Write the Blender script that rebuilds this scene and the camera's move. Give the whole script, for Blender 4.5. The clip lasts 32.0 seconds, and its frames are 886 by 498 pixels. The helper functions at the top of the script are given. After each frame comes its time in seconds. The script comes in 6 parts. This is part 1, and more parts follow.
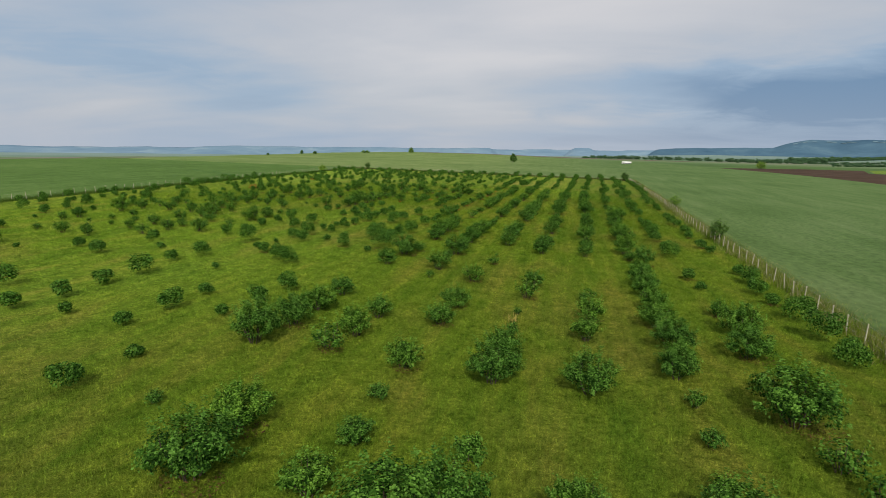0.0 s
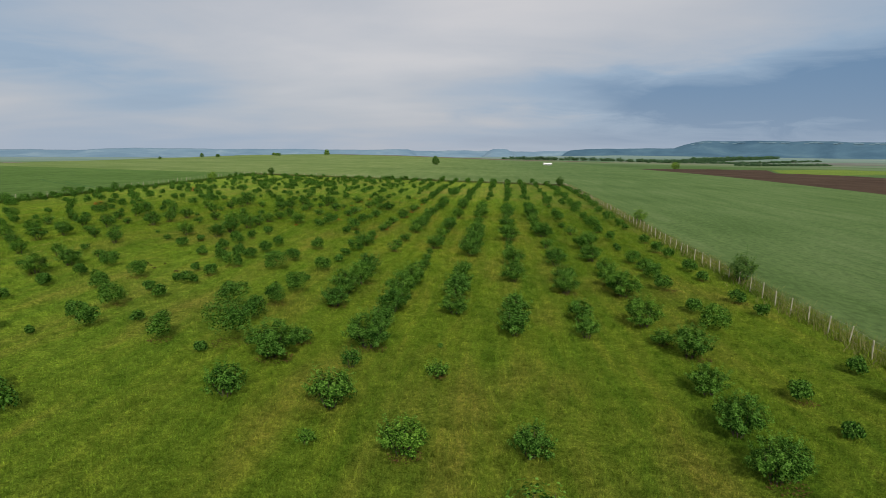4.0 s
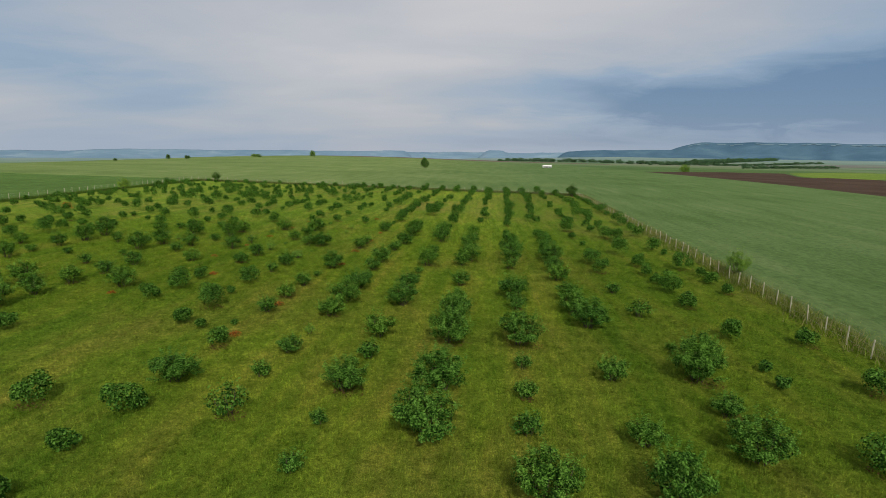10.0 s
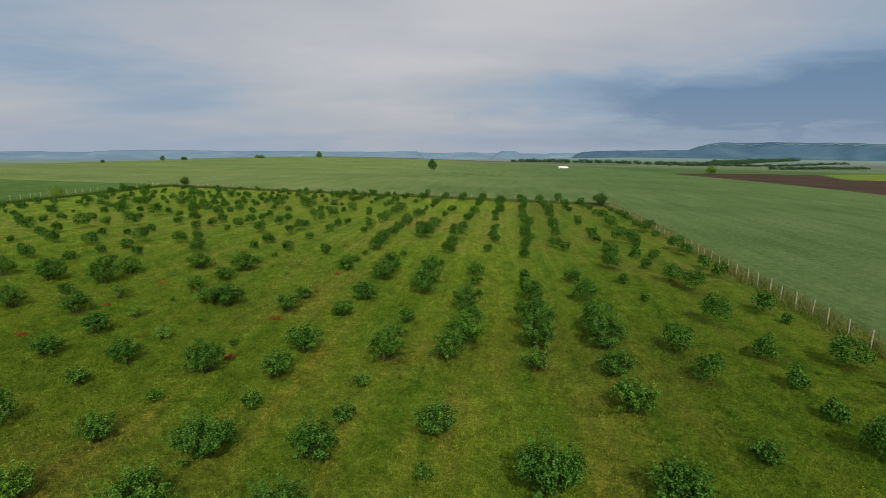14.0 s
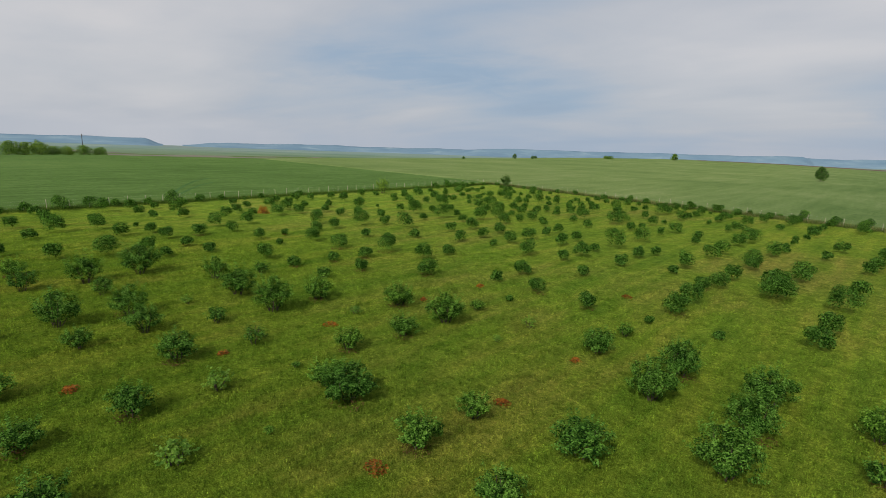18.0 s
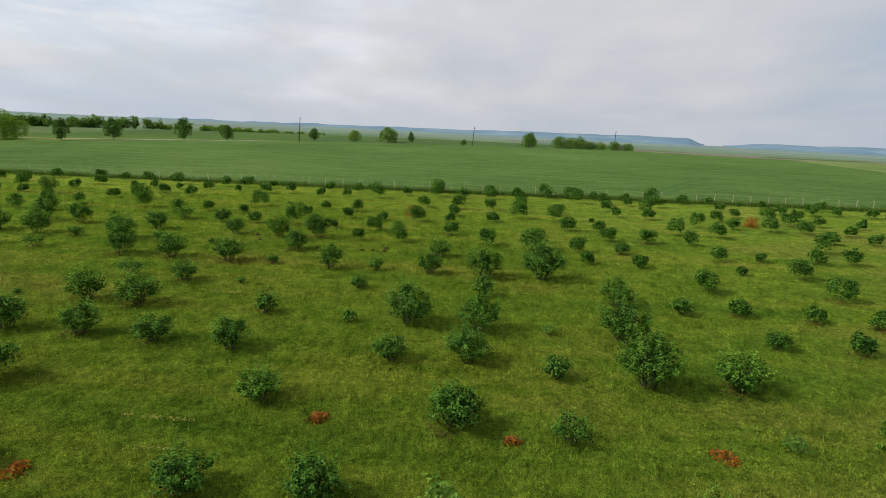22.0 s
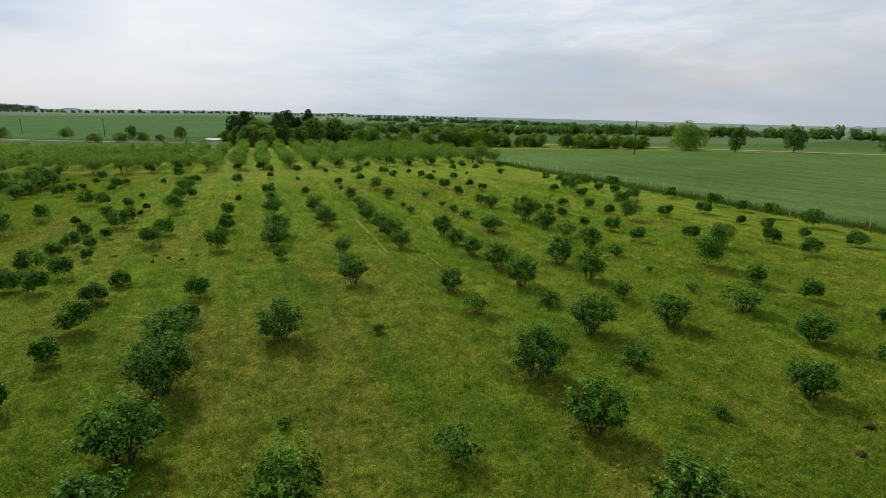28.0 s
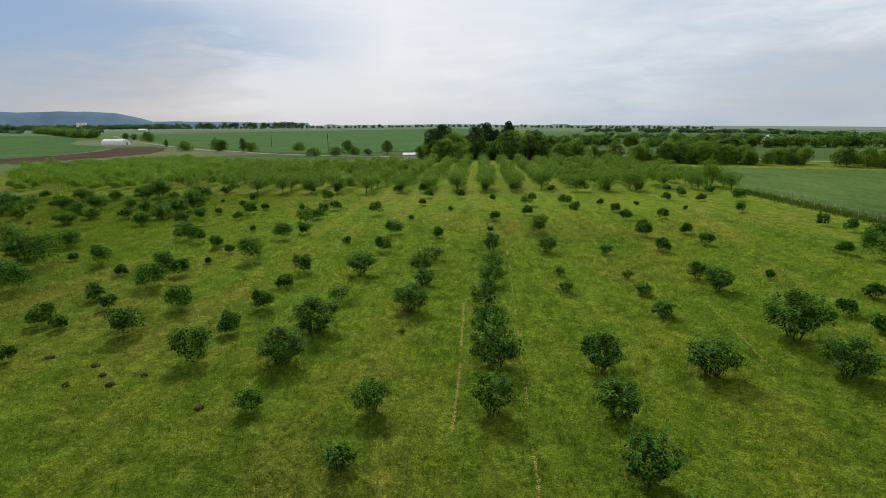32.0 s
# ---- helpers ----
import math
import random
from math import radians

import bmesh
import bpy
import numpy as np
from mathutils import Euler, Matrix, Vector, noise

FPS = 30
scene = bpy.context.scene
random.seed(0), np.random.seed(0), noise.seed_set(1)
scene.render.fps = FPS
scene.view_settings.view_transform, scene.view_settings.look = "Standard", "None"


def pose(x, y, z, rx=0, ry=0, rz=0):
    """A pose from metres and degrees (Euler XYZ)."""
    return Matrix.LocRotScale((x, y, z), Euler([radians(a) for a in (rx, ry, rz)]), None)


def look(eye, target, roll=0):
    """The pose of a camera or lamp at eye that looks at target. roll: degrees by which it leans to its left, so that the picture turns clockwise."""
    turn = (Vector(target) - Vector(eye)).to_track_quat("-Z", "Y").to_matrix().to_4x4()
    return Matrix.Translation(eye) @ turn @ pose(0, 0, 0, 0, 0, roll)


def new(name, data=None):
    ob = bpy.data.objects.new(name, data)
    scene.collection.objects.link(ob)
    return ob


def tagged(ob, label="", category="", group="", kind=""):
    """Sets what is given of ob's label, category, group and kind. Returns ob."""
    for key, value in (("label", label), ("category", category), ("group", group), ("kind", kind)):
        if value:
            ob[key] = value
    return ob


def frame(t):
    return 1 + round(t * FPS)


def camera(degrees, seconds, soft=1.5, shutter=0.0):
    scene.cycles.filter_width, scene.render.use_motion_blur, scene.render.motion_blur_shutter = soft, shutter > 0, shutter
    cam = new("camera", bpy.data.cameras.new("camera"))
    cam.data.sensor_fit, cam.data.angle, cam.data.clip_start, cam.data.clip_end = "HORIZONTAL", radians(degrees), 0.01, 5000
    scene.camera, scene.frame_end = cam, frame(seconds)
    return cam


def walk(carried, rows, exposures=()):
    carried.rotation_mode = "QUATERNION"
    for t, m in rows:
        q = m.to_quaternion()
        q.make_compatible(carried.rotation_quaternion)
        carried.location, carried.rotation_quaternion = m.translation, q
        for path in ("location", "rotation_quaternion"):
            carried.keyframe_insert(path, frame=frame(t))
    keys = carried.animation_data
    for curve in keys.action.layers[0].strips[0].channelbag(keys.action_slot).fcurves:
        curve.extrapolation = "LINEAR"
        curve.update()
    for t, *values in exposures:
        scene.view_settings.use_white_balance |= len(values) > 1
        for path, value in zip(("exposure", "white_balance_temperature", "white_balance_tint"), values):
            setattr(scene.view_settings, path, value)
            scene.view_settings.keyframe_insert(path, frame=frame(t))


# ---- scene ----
# ---------------------------------------------------------------- camera
cam = camera(78.5, 32.0, soft=0.7)
PATH = [
    (0.0, 0.0, 0.0, 12.71, 12.58, -10.82, -1.57),
    (0.5, -0.884, 3.381, 12.771, 10.6, -10.74, -1.5),
    (1.0, -1.7, 6.84, 12.833, 8.46, -10.67, -1.46),
    (1.5, -2.446, 10.355, 12.873, 6.92, -10.62, -1.44),
    (2.0, -3.116, 13.909, 12.914, 5.93, -10.59, -1.4),
    (2.5, -3.687, 17.483, 12.996, 5.21, -10.54, -1.39),
    (3.0, -4.137, 21.084, 13.057, 4.7, -10.51, -1.4),
    (3.5, -4.477, 24.751, 13.098, 4.4, -10.48, -1.38),
    (5.5, -5.203, 39.389, 13.18, 3.92, -10.45, -1.49),
    (6.0, -5.175, 43.093, 13.181, 3.86, -10.42, -1.49),
    (6.5, -5.102, 46.785, 13.162, 3.83, -10.38, -1.49),
    (7.0, -4.986, 50.465, 13.164, 3.8, -10.34, -1.5),
    (7.5, -4.836, 54.089, 13.186, 3.79, -10.33, -1.51),
    (8.0, -4.686, 57.713, 13.168, 3.78, -10.33, -1.52),
    (8.5, -4.484, 61.286, 13.15, 3.76, -10.33, -1.51),
    (9.0, -4.281, 64.858, 13.131, 3.76, -10.32, -1.47),
    (9.5, -4.107, 68.466, 13.072, 3.73, -10.32, -1.5),
    (10.0, -3.894, 72.083, 12.993, 3.76, -10.32, -1.46),
    (10.5, -3.76, 75.683, 12.995, 3.73, -10.31, -1.45),
    (11.0, -3.617, 79.242, 13.038, 3.76, -10.32, -1.43),
    (11.5, -3.545, 82.745, 13.06, 3.75, -10.32, -1.39),
    (12.0, -3.486, 86.204, 13.062, 3.78, -10.3, -1.4),
    (12.5, -3.387, 89.672, 13.044, 3.81, -10.3, -1.36),
    (13.0, -3.274, 93.167, 13.087, 3.85, -10.31, -1.37),
    (13.5, -3.144, 96.771, 13.089, 3.87, -10.29, -1.35),
    (15.5, -3.041, 110.961, 12.993, 16.28, -10.51, -1.81),
    (16.0, -3.24, 114.435, 12.995, 20.05, -10.62, -1.92),
    (16.5, -3.519, 117.702, 12.997, 24.23, -10.73, -2.02),
    (17.0, -3.899, 120.76, 12.978, 29.08, -10.9, -2.13),
    (17.5, -4.362, 123.528, 12.918, 34.78, -11.09, -2.25),
    (18.0, -4.931, 126.103, 12.796, 41.16, -11.35, -2.35),
    (18.5, -5.619, 128.438, 12.632, 48.48, -11.62, -2.49),
    (19.0, -6.489, 130.542, 12.486, 56.38, -11.99, -2.56),
    (19.5, -7.585, 132.425, 12.278, 64.04, -12.34, -2.55),
    (20.0, -8.848, 134.101, 12.089, 70.14, -12.6, -2.53),
    (20.5, -10.334, 135.536, 11.939, 75.26, -12.82, -2.49),
    (21.0, -12.036, 136.755, 11.748, 81.11, -13.05, -2.42),
    (21.5, -13.896, 137.794, 11.621, 87.37, -13.28, -2.3),
    (22.0, -15.891, 138.556, 11.557, 93.49, -13.49, -2.15),
    (22.5, -18.053, 139.094, 11.475, 99.37, -13.65, -2.03),
    (23.0, -20.34, 139.398, 11.375, 105.38, -13.79, -1.9),
    (23.5, -22.762, 139.424, 11.297, 110.95, -13.9, -1.77),
    (24.0, -25.231, 139.231, 11.221, 116.21, -13.96, -1.58),
    (24.5, -27.763, 138.753, 11.165, 121.62, -14.03, -1.45),
    (25.0, -30.352, 138.054, 11.11, 127.49, -14.08, -1.26),
    (25.5, -32.975, 137.14, 11.083, 133.62, -14.11, -1.09),
    (26.0, -35.593, 136.021, 11.046, 139.34, -14.11, -0.84),
    (26.5, -38.187, 134.617, 11.02, 144.99, -14.08, -0.64),
    (28.5, -47.753, 126.484, 10.795, 163.23, -13.67, 0.13),
    (29.0, -49.682, 123.935, 10.847, 166.59, -13.52, 0.3),
    (29.5, -51.392, 121.252, 10.889, 169.33, -13.35, 0.4),
    (30.0, -52.889, 118.369, 10.922, 172.38, -13.18, 0.52),
    (30.5, -54.158, 115.394, 10.945, 176.04, -13.0, 0.64),
    (31.0, -55.215, 112.36, 10.96, 179.42, -12.82, 0.72),
    (31.5, -56.048, 109.095, 10.952, 180.85, -12.65, 0.81),
    (32.0, -56.712, 105.755, 10.941, 181.84, -12.51, 0.91),
]
walk(cam, [(t, pose(x, y, z, 90 + pitch, roll, yaw)) for t, x, y, z, yaw, pitch, roll in PATH],
     exposures=[(0.0, 0.04), (2.0, -0.03), (6.0, -0.04), (13.0, -0.16), (16.0, -0.19), (18.0, -0.04), (19.5, 0.12), (21.0, 0.1), (23.0, 0.1), (24.5, 0.1), (26.0, -0.03), (29.0, -0.06), (32.0, -0.12)])

# ---------------------------------------------------------------- light
SUN_ELEVATION, SUN_AZIMUTH = 40.0, 167.0      # azimuth from +y towards +x
world = bpy.data.worlds.new("overcast_sky")
scene.world = world
world.use_nodes = True


def sun_way():
    e, a = radians(SUN_ELEVATION), radians(SUN_AZIMUTH)
    return Vector((math.cos(e) * math.sin(a), math.cos(e) * math.cos(a), math.sin(e)))


def build_sky():
    nt = world.node_tree
    nt.nodes.clear()
    N, L = nt.nodes.new, nt.links.new

    def math_node(op, a, b=None, clamp=False):
        n = N("ShaderNodeMath")
        n.operation, n.use_clamp = op, clamp
        for k, v in enumerate((a, b)):
            if v is None:
                continue
            if isinstance(v, (int, float)):
                n.inputs[k].default_value = v
            else:
                L(v, n.inputs[k])
        return n.outputs[0]

    out, bg = N("ShaderNodeOutputWorld"), N("ShaderNodeBackground")
    sky = N("ShaderNodeTexSky")
    sky.sky_type, sky.sun_disc = "NISHITA", False
    sky.sun_elevation, sky.sun_rotation = radians(SUN_ELEVATION), radians(SUN_AZIMUTH)
    sky.air_density, sky.dust_density, sky.ozone_density = 1.0, 1.5, 1.0
    dim = N("ShaderNodeVectorMath")
    dim.operation = "SCALE"
    dim.inputs["Scale"].default_value = 0.09
    L(sky.outputs[0], dim.inputs[0])
    co = N("ShaderNodeTexCoord")
    sep = N("ShaderNodeSeparateXYZ")
    L(co.outputs["Generated"], sep.inputs[0])
    up = math_node("MAXIMUM", sep.outputs[2], 0.0)
    low = math_node("ADD", up, 0.16)
    flat = N("ShaderNodeCombineXYZ")
    L(math_node("DIVIDE", sep.outputs[0], low), flat.inputs[0])
    L(math_node("DIVIDE", sep.outputs[1], low), flat.inputs[1])

    def cloud(scale, detail, rough, offset, stretch):
        m = N("ShaderNodeMapping")
        m.inputs["Location"].default_value = offset
        m.inputs["Scale"].default_value = stretch
        m.inputs["Rotation"].default_value = (0, 0, radians(-14))
        L(flat.outputs[0], m.inputs[0])
        n = N("ShaderNodeTexNoise")
        n.inputs["Scale"].default_value = scale
        n.inputs["Detail"].default_value = detail
        n.inputs["Roughness"].default_value = rough
        n.inputs["Distortion"].default_value = 0.35
        L(m.outputs[0], n.inputs["Vector"])
        return n.outputs[0]

    big = cloud(0.55, 3.0, 0.45, (2.3, 0.7, 0.0), (0.8, 1.1, 1.0))
    fine = cloud(1.1, 6.0, 0.5, (4.0, 1.0, 2.0), (0.6, 1.2, 1.0))

    def towards(azimuth, elevation):
        n = N("ShaderNodeVectorMath")
        n.operation = "DOT_PRODUCT"
        L(co.outputs["Generated"], n.inputs[0])
        a, e = radians(azimuth), radians(elevation)
        n.inputs[1].default_value = (math.cos(e) * math.sin(a), math.cos(e) * math.cos(a), math.sin(e))
        return n.outputs["Value"]

    drift = N("ShaderNodeMapping")
    drift.inputs["Scale"].default_value = (2.2, 2.2, 11.0)
    L(co.outputs["Generated"], drift.inputs[0])
    wisp = N("ShaderNodeTexNoise")
    for key, value in (("Scale", 1.0), ("Detail", 6.0), ("Roughness", 0.55), ("Distortion", 0.5)):
        wisp.inputs[key].default_value = value
    L(drift.outputs[0], wisp.inputs["Vector"])
    shred = N("ShaderNodeTexNoise")
    for key, value in (("Scale", 3.3), ("Detail", 7.0), ("Roughness", 0.6), ("Distortion", 0.8)):
        shred.inputs[key].default_value = value
    L(drift.outputs[0], shred.inputs["Vector"])
    lift = math_node("ADD", math_node("MULTIPLY", math_node("SUBTRACT", wisp.outputs[0], 0.5), 0.11),
                     math_node("MULTIPLY", math_node("SUBTRACT", shred.outputs[0], 0.5), 0.09))
    shifted = math_node("ADD", sep.outputs[2], lift)

    def level(el, width):
        d = math_node("DIVIDE", math_node("SUBTRACT", shifted, math.sin(radians(el))), math.sin(radians(width)))
        q = math_node("ADD", math_node("MULTIPLY", d, d), 1.0)
        return math_node("DIVIDE", 1.0, math_node("MULTIPLY", q, q))

    # dark rain banks low in the north-east and south-east, a blue-grey streak in the north-west, thin bright cloud before the sun and high in the north
    ragged = math_node("ADD", math_node("ADD", math_node("MULTIPLY", wisp.outputs[0], 0.9), math_node("MULTIPLY", shred.outputs[0], 0.7)), 0.22)
    bank_a = math_node("MULTIPLY", math_node("MULTIPLY", math_node("SUBTRACT", towards(56, 4), 0.40, True), 1.4), level(5.1, 3.7))
    bank_b = math_node("MULTIPLY", math_node("MULTIPLY", math_node("SUBTRACT", towards(136, 9), 0.80, True), 7.6), level(9.4, 4.8))
    bank_c = math_node("MULTIPLY", math_node("MULTIPLY", math_node("SUBTRACT", towards(-45, 6), 0.935, True), 2.8), level(6.6, 2.2))
    banks = math_node("MULTIPLY", math_node("ADD", math_node("ADD", bank_a, math_node("MULTIPLY", bank_b, 0.35)), bank_c, True), ragged)
    thin_a = math_node("MULTIPLY", math_node("POWER", math_node("MAXIMUM", towards(178, 25), 0.0), 14.0), 1.15)
    thin_b = math_node("MULTIPLY", math_node("POWER", math_node("MAXIMUM", towards(4, 17), 0.0), 10.0), 0.22)
    tone = math_node("ADD", math_node("ADD", math_node("MULTIPLY", big, 0.36), math_node("MULTIPLY", fine, 0.22)), math_node("MULTIPLY", wisp.outputs[0], 0.14))
    tone = math_node("ADD", tone, math_node("MULTIPLY", towards(218, 18), 0.21))
    tone = math_node("ADD", tone, math_node("ADD", math_node("MULTIPLY", up, 0.22), 0.34))
    veil = math_node("MULTIPLY", math_node("MULTIPLY", level(4.5, 4.0), 0.08), math_node("MAXIMUM", towards(188, 5), 0.0))
    tone = math_node("SUBTRACT", tone, veil)
    tone = math_node("ADD", math_node("SUBTRACT", tone, math_node("MULTIPLY", banks, 0.47)), math_node("ADD", thin_a, thin_b))
    ramp = N("ShaderNodeValToRGB")
    cr = ramp.color_ramp
    cr.elements[0].position, cr.elements[0].color = 0.42, (0.13, 0.24, 0.40, 1)
    cr.elements[1].position, cr.elements[1].color = 1.0, (0.95, 0.96, 1.0, 1)
    for p, col in ((0.60, (0.31, 0.42, 0.56, 1)), (0.73, (0.505, 0.53, 0.58, 1)), (0.86, (0.67, 0.655, 0.665, 1))):
        e = cr.elements.new(p)
        e.color = col
    L(tone, ramp.inputs[0])
    mix = N("ShaderNodeMix")
    mix.data_type = "RGBA"
    mix.inputs[0].default_value = 0.9
    L(dim.outputs[0], mix.inputs[6])
    # pale blue showing through the thin southern cloud
    tint = N("ShaderNodeMix")
    tint.data_type = "RGBA"
    tint.inputs[7].default_value = (0.47, 0.61, 0.77, 1)
    gap = math_node("MULTIPLY", math_node("SUBTRACT", 0.66, math_node("ADD", math_node("MULTIPLY", wisp.outputs[0], 0.6), math_node("MULTIPLY", shred.outputs[0], 0.4)), True), 3.2)
    gap = math_node("MULTIPLY", gap, math_node("SUBTRACT", 1.0, math_node("MULTIPLY", thin_a, 0.9, True), True))
    L(math_node("MULTIPLY", gap, math_node("POWER", math_node("MAXIMUM", towards(210, 14), 0.0), 3.0), True), tint.inputs[0])
    L(ramp.outputs[0], tint.inputs[6])
    # the blue rain bank in the south-east
    rain = N("ShaderNodeMix")
    rain.data_type = "RGBA"
    rain.inputs[7].default_value = (0.30, 0.45, 0.68, 1)
    L(math_node("MULTIPLY", math_node("MULTIPLY", bank_b, ragged), 0.7, True), rain.inputs[0])
    L(tint.outputs[2], rain.inputs[6])
    L(rain.outputs[2], mix.inputs[7])
    # milky air towards the horizon
    haze = N("ShaderNodeMix")
    haze.data_type = "RGBA"
    blush = N("ShaderNodeMix")
    blush.data_type = "RGBA"
    blush.inputs[6].default_value, blush.inputs[7].default_value = (0.45, 0.50, 0.585, 1), (0.60, 0.56, 0.57, 1)
    warm = math_node("ADD", math_node("POWER", math_node("MAXIMUM", towards(152, 3), 0.0), 16.0), math_node("MULTIPLY", math_node("POWER", math_node("MAXIMUM", towards(2, 3), 0.0), 40.0), 0.5), True)
    L(warm, blush.inputs[0])
    L(blush.outputs[2], haze.inputs[7])
    L(math_node("MULTIPLY", math_node("POWER", math_node("SUBTRACT", 1.0, up), 14.0), 0.50), haze.inputs[0])
    L(mix.outputs[2], haze.inputs[6])
    L(haze.outputs[2], bg.inputs[0])
    bg.inputs[1].default_value = 1.0
    L(bg.outputs[0], out.inputs[0])


build_sky()
sun = new("sun", bpy.data.lights.new("sun", "SUN"))
sun.data.energy, sun.data.angle, sun.data.color = 4.0, radians(4), (1.0, 0.94, 0.82)
sun.matrix_world = look(sun_way() * 300, (0, 0, 0))


# ---------------------------------------------------------------- materials
def material(name, build, rough=0.85, spec=0.25):
    m = bpy.data.materials.new(name)
    m.use_nodes = True
    nt = m.node_tree
    b = nt.nodes["Principled BSDF"]
    b.inputs["Roughness"].default_value = rough
    b.inputs["Specular IOR Level"].default_value = spec
    build(Nodes(nt, b))
    return m


class Nodes:
    """Small shorthand for wiring a material."""

    def __init__(self, nt, bsdf):
        self.nt, self.bsdf = nt, bsdf

    def add(self, kind):
        return self.nt.nodes.new(kind)

    def link(self, a, b):
        self.nt.links.new(a, b)

    def place(self):
        return self.add("ShaderNodeNewGeometry").outputs["Position"]

    def scaled(self, vec, sx, sy, sz=1.0, turn=0.0):
        m = self.add("ShaderNodeMapping")
        m.inputs["Scale"].default_value = (sx, sy, sz)
        m.inputs["Rotation"].default_value = (0, 0, radians(turn))
        self.link(vec, m.inputs[0])
        return m.outputs[0]

    def noise(self, vec, scale, detail=4.0, rough=0.55, distort=0.0):
        n = self.add("ShaderNodeTexNoise")
        for k, v in (("Scale", scale), ("Detail", detail), ("Roughness", rough), ("Distortion", distort)):
            n.inputs[k].default_value = v
        if vec is not None:
            self.link(vec, n.inputs["Vector"])
        return n.outputs[0]

    def ramp(self, fac, *stops):
        r = self.add("ShaderNodeValToRGB")
        els = r.color_ramp.elements
        for k, (p, col) in enumerate(stops):
            e = els[k] if k < 2 else els.new(p)
            e.position, e.color = p, (*col, 1)
        self.link(fac, r.inputs[0])
        return r.outputs[0]

    def mix(self, fac, a, b, mode="MIX"):
        m = self.add("ShaderNodeMix")
        m.data_type, m.blend_type = "RGBA", mode
        for k, v in ((0, fac), (6, a), (7, b)):
            if isinstance(v, (int, float)):
                m.inputs[k].default_value = v
            elif isinstance(v, tuple):
                m.inputs[k].default_value = (*v, 1)
            else:
                self.link(v, m.inputs[k])
        return m.outputs[2]

    def calc(self, op, a, b=None, clamp=False):
        n = self.add("ShaderNodeMath")
        n.operation, n.use_clamp = op, clamp
        for k, v in enumerate((a, b)):
            if v is None:
                continue
            if isinstance(v, (int, float)):
                n.inputs[k].default_value = v
            else:
                self.link(v, n.inputs[k])
        return n.outputs[0]

    def bump(self, height, strength, distance):
        n = self.add("ShaderNodeBump")
        n.inputs["Strength"].default_value, n.inputs["Distance"].default_value = strength, distance
        self.link(height, n.inputs["Height"])
        self.link(n.outputs[0], self.bsdf.inputs["Normal"])

    def colour(self, sock):
        if isinstance(sock, tuple):
            self.bsdf.inputs["Base Color"].default_value = (*sock, 1)
        else:
            self.link(sock, self.bsdf.inputs["Base Color"])


ROW_TURN = -2.2          # the planting rows lean this much off the y axis


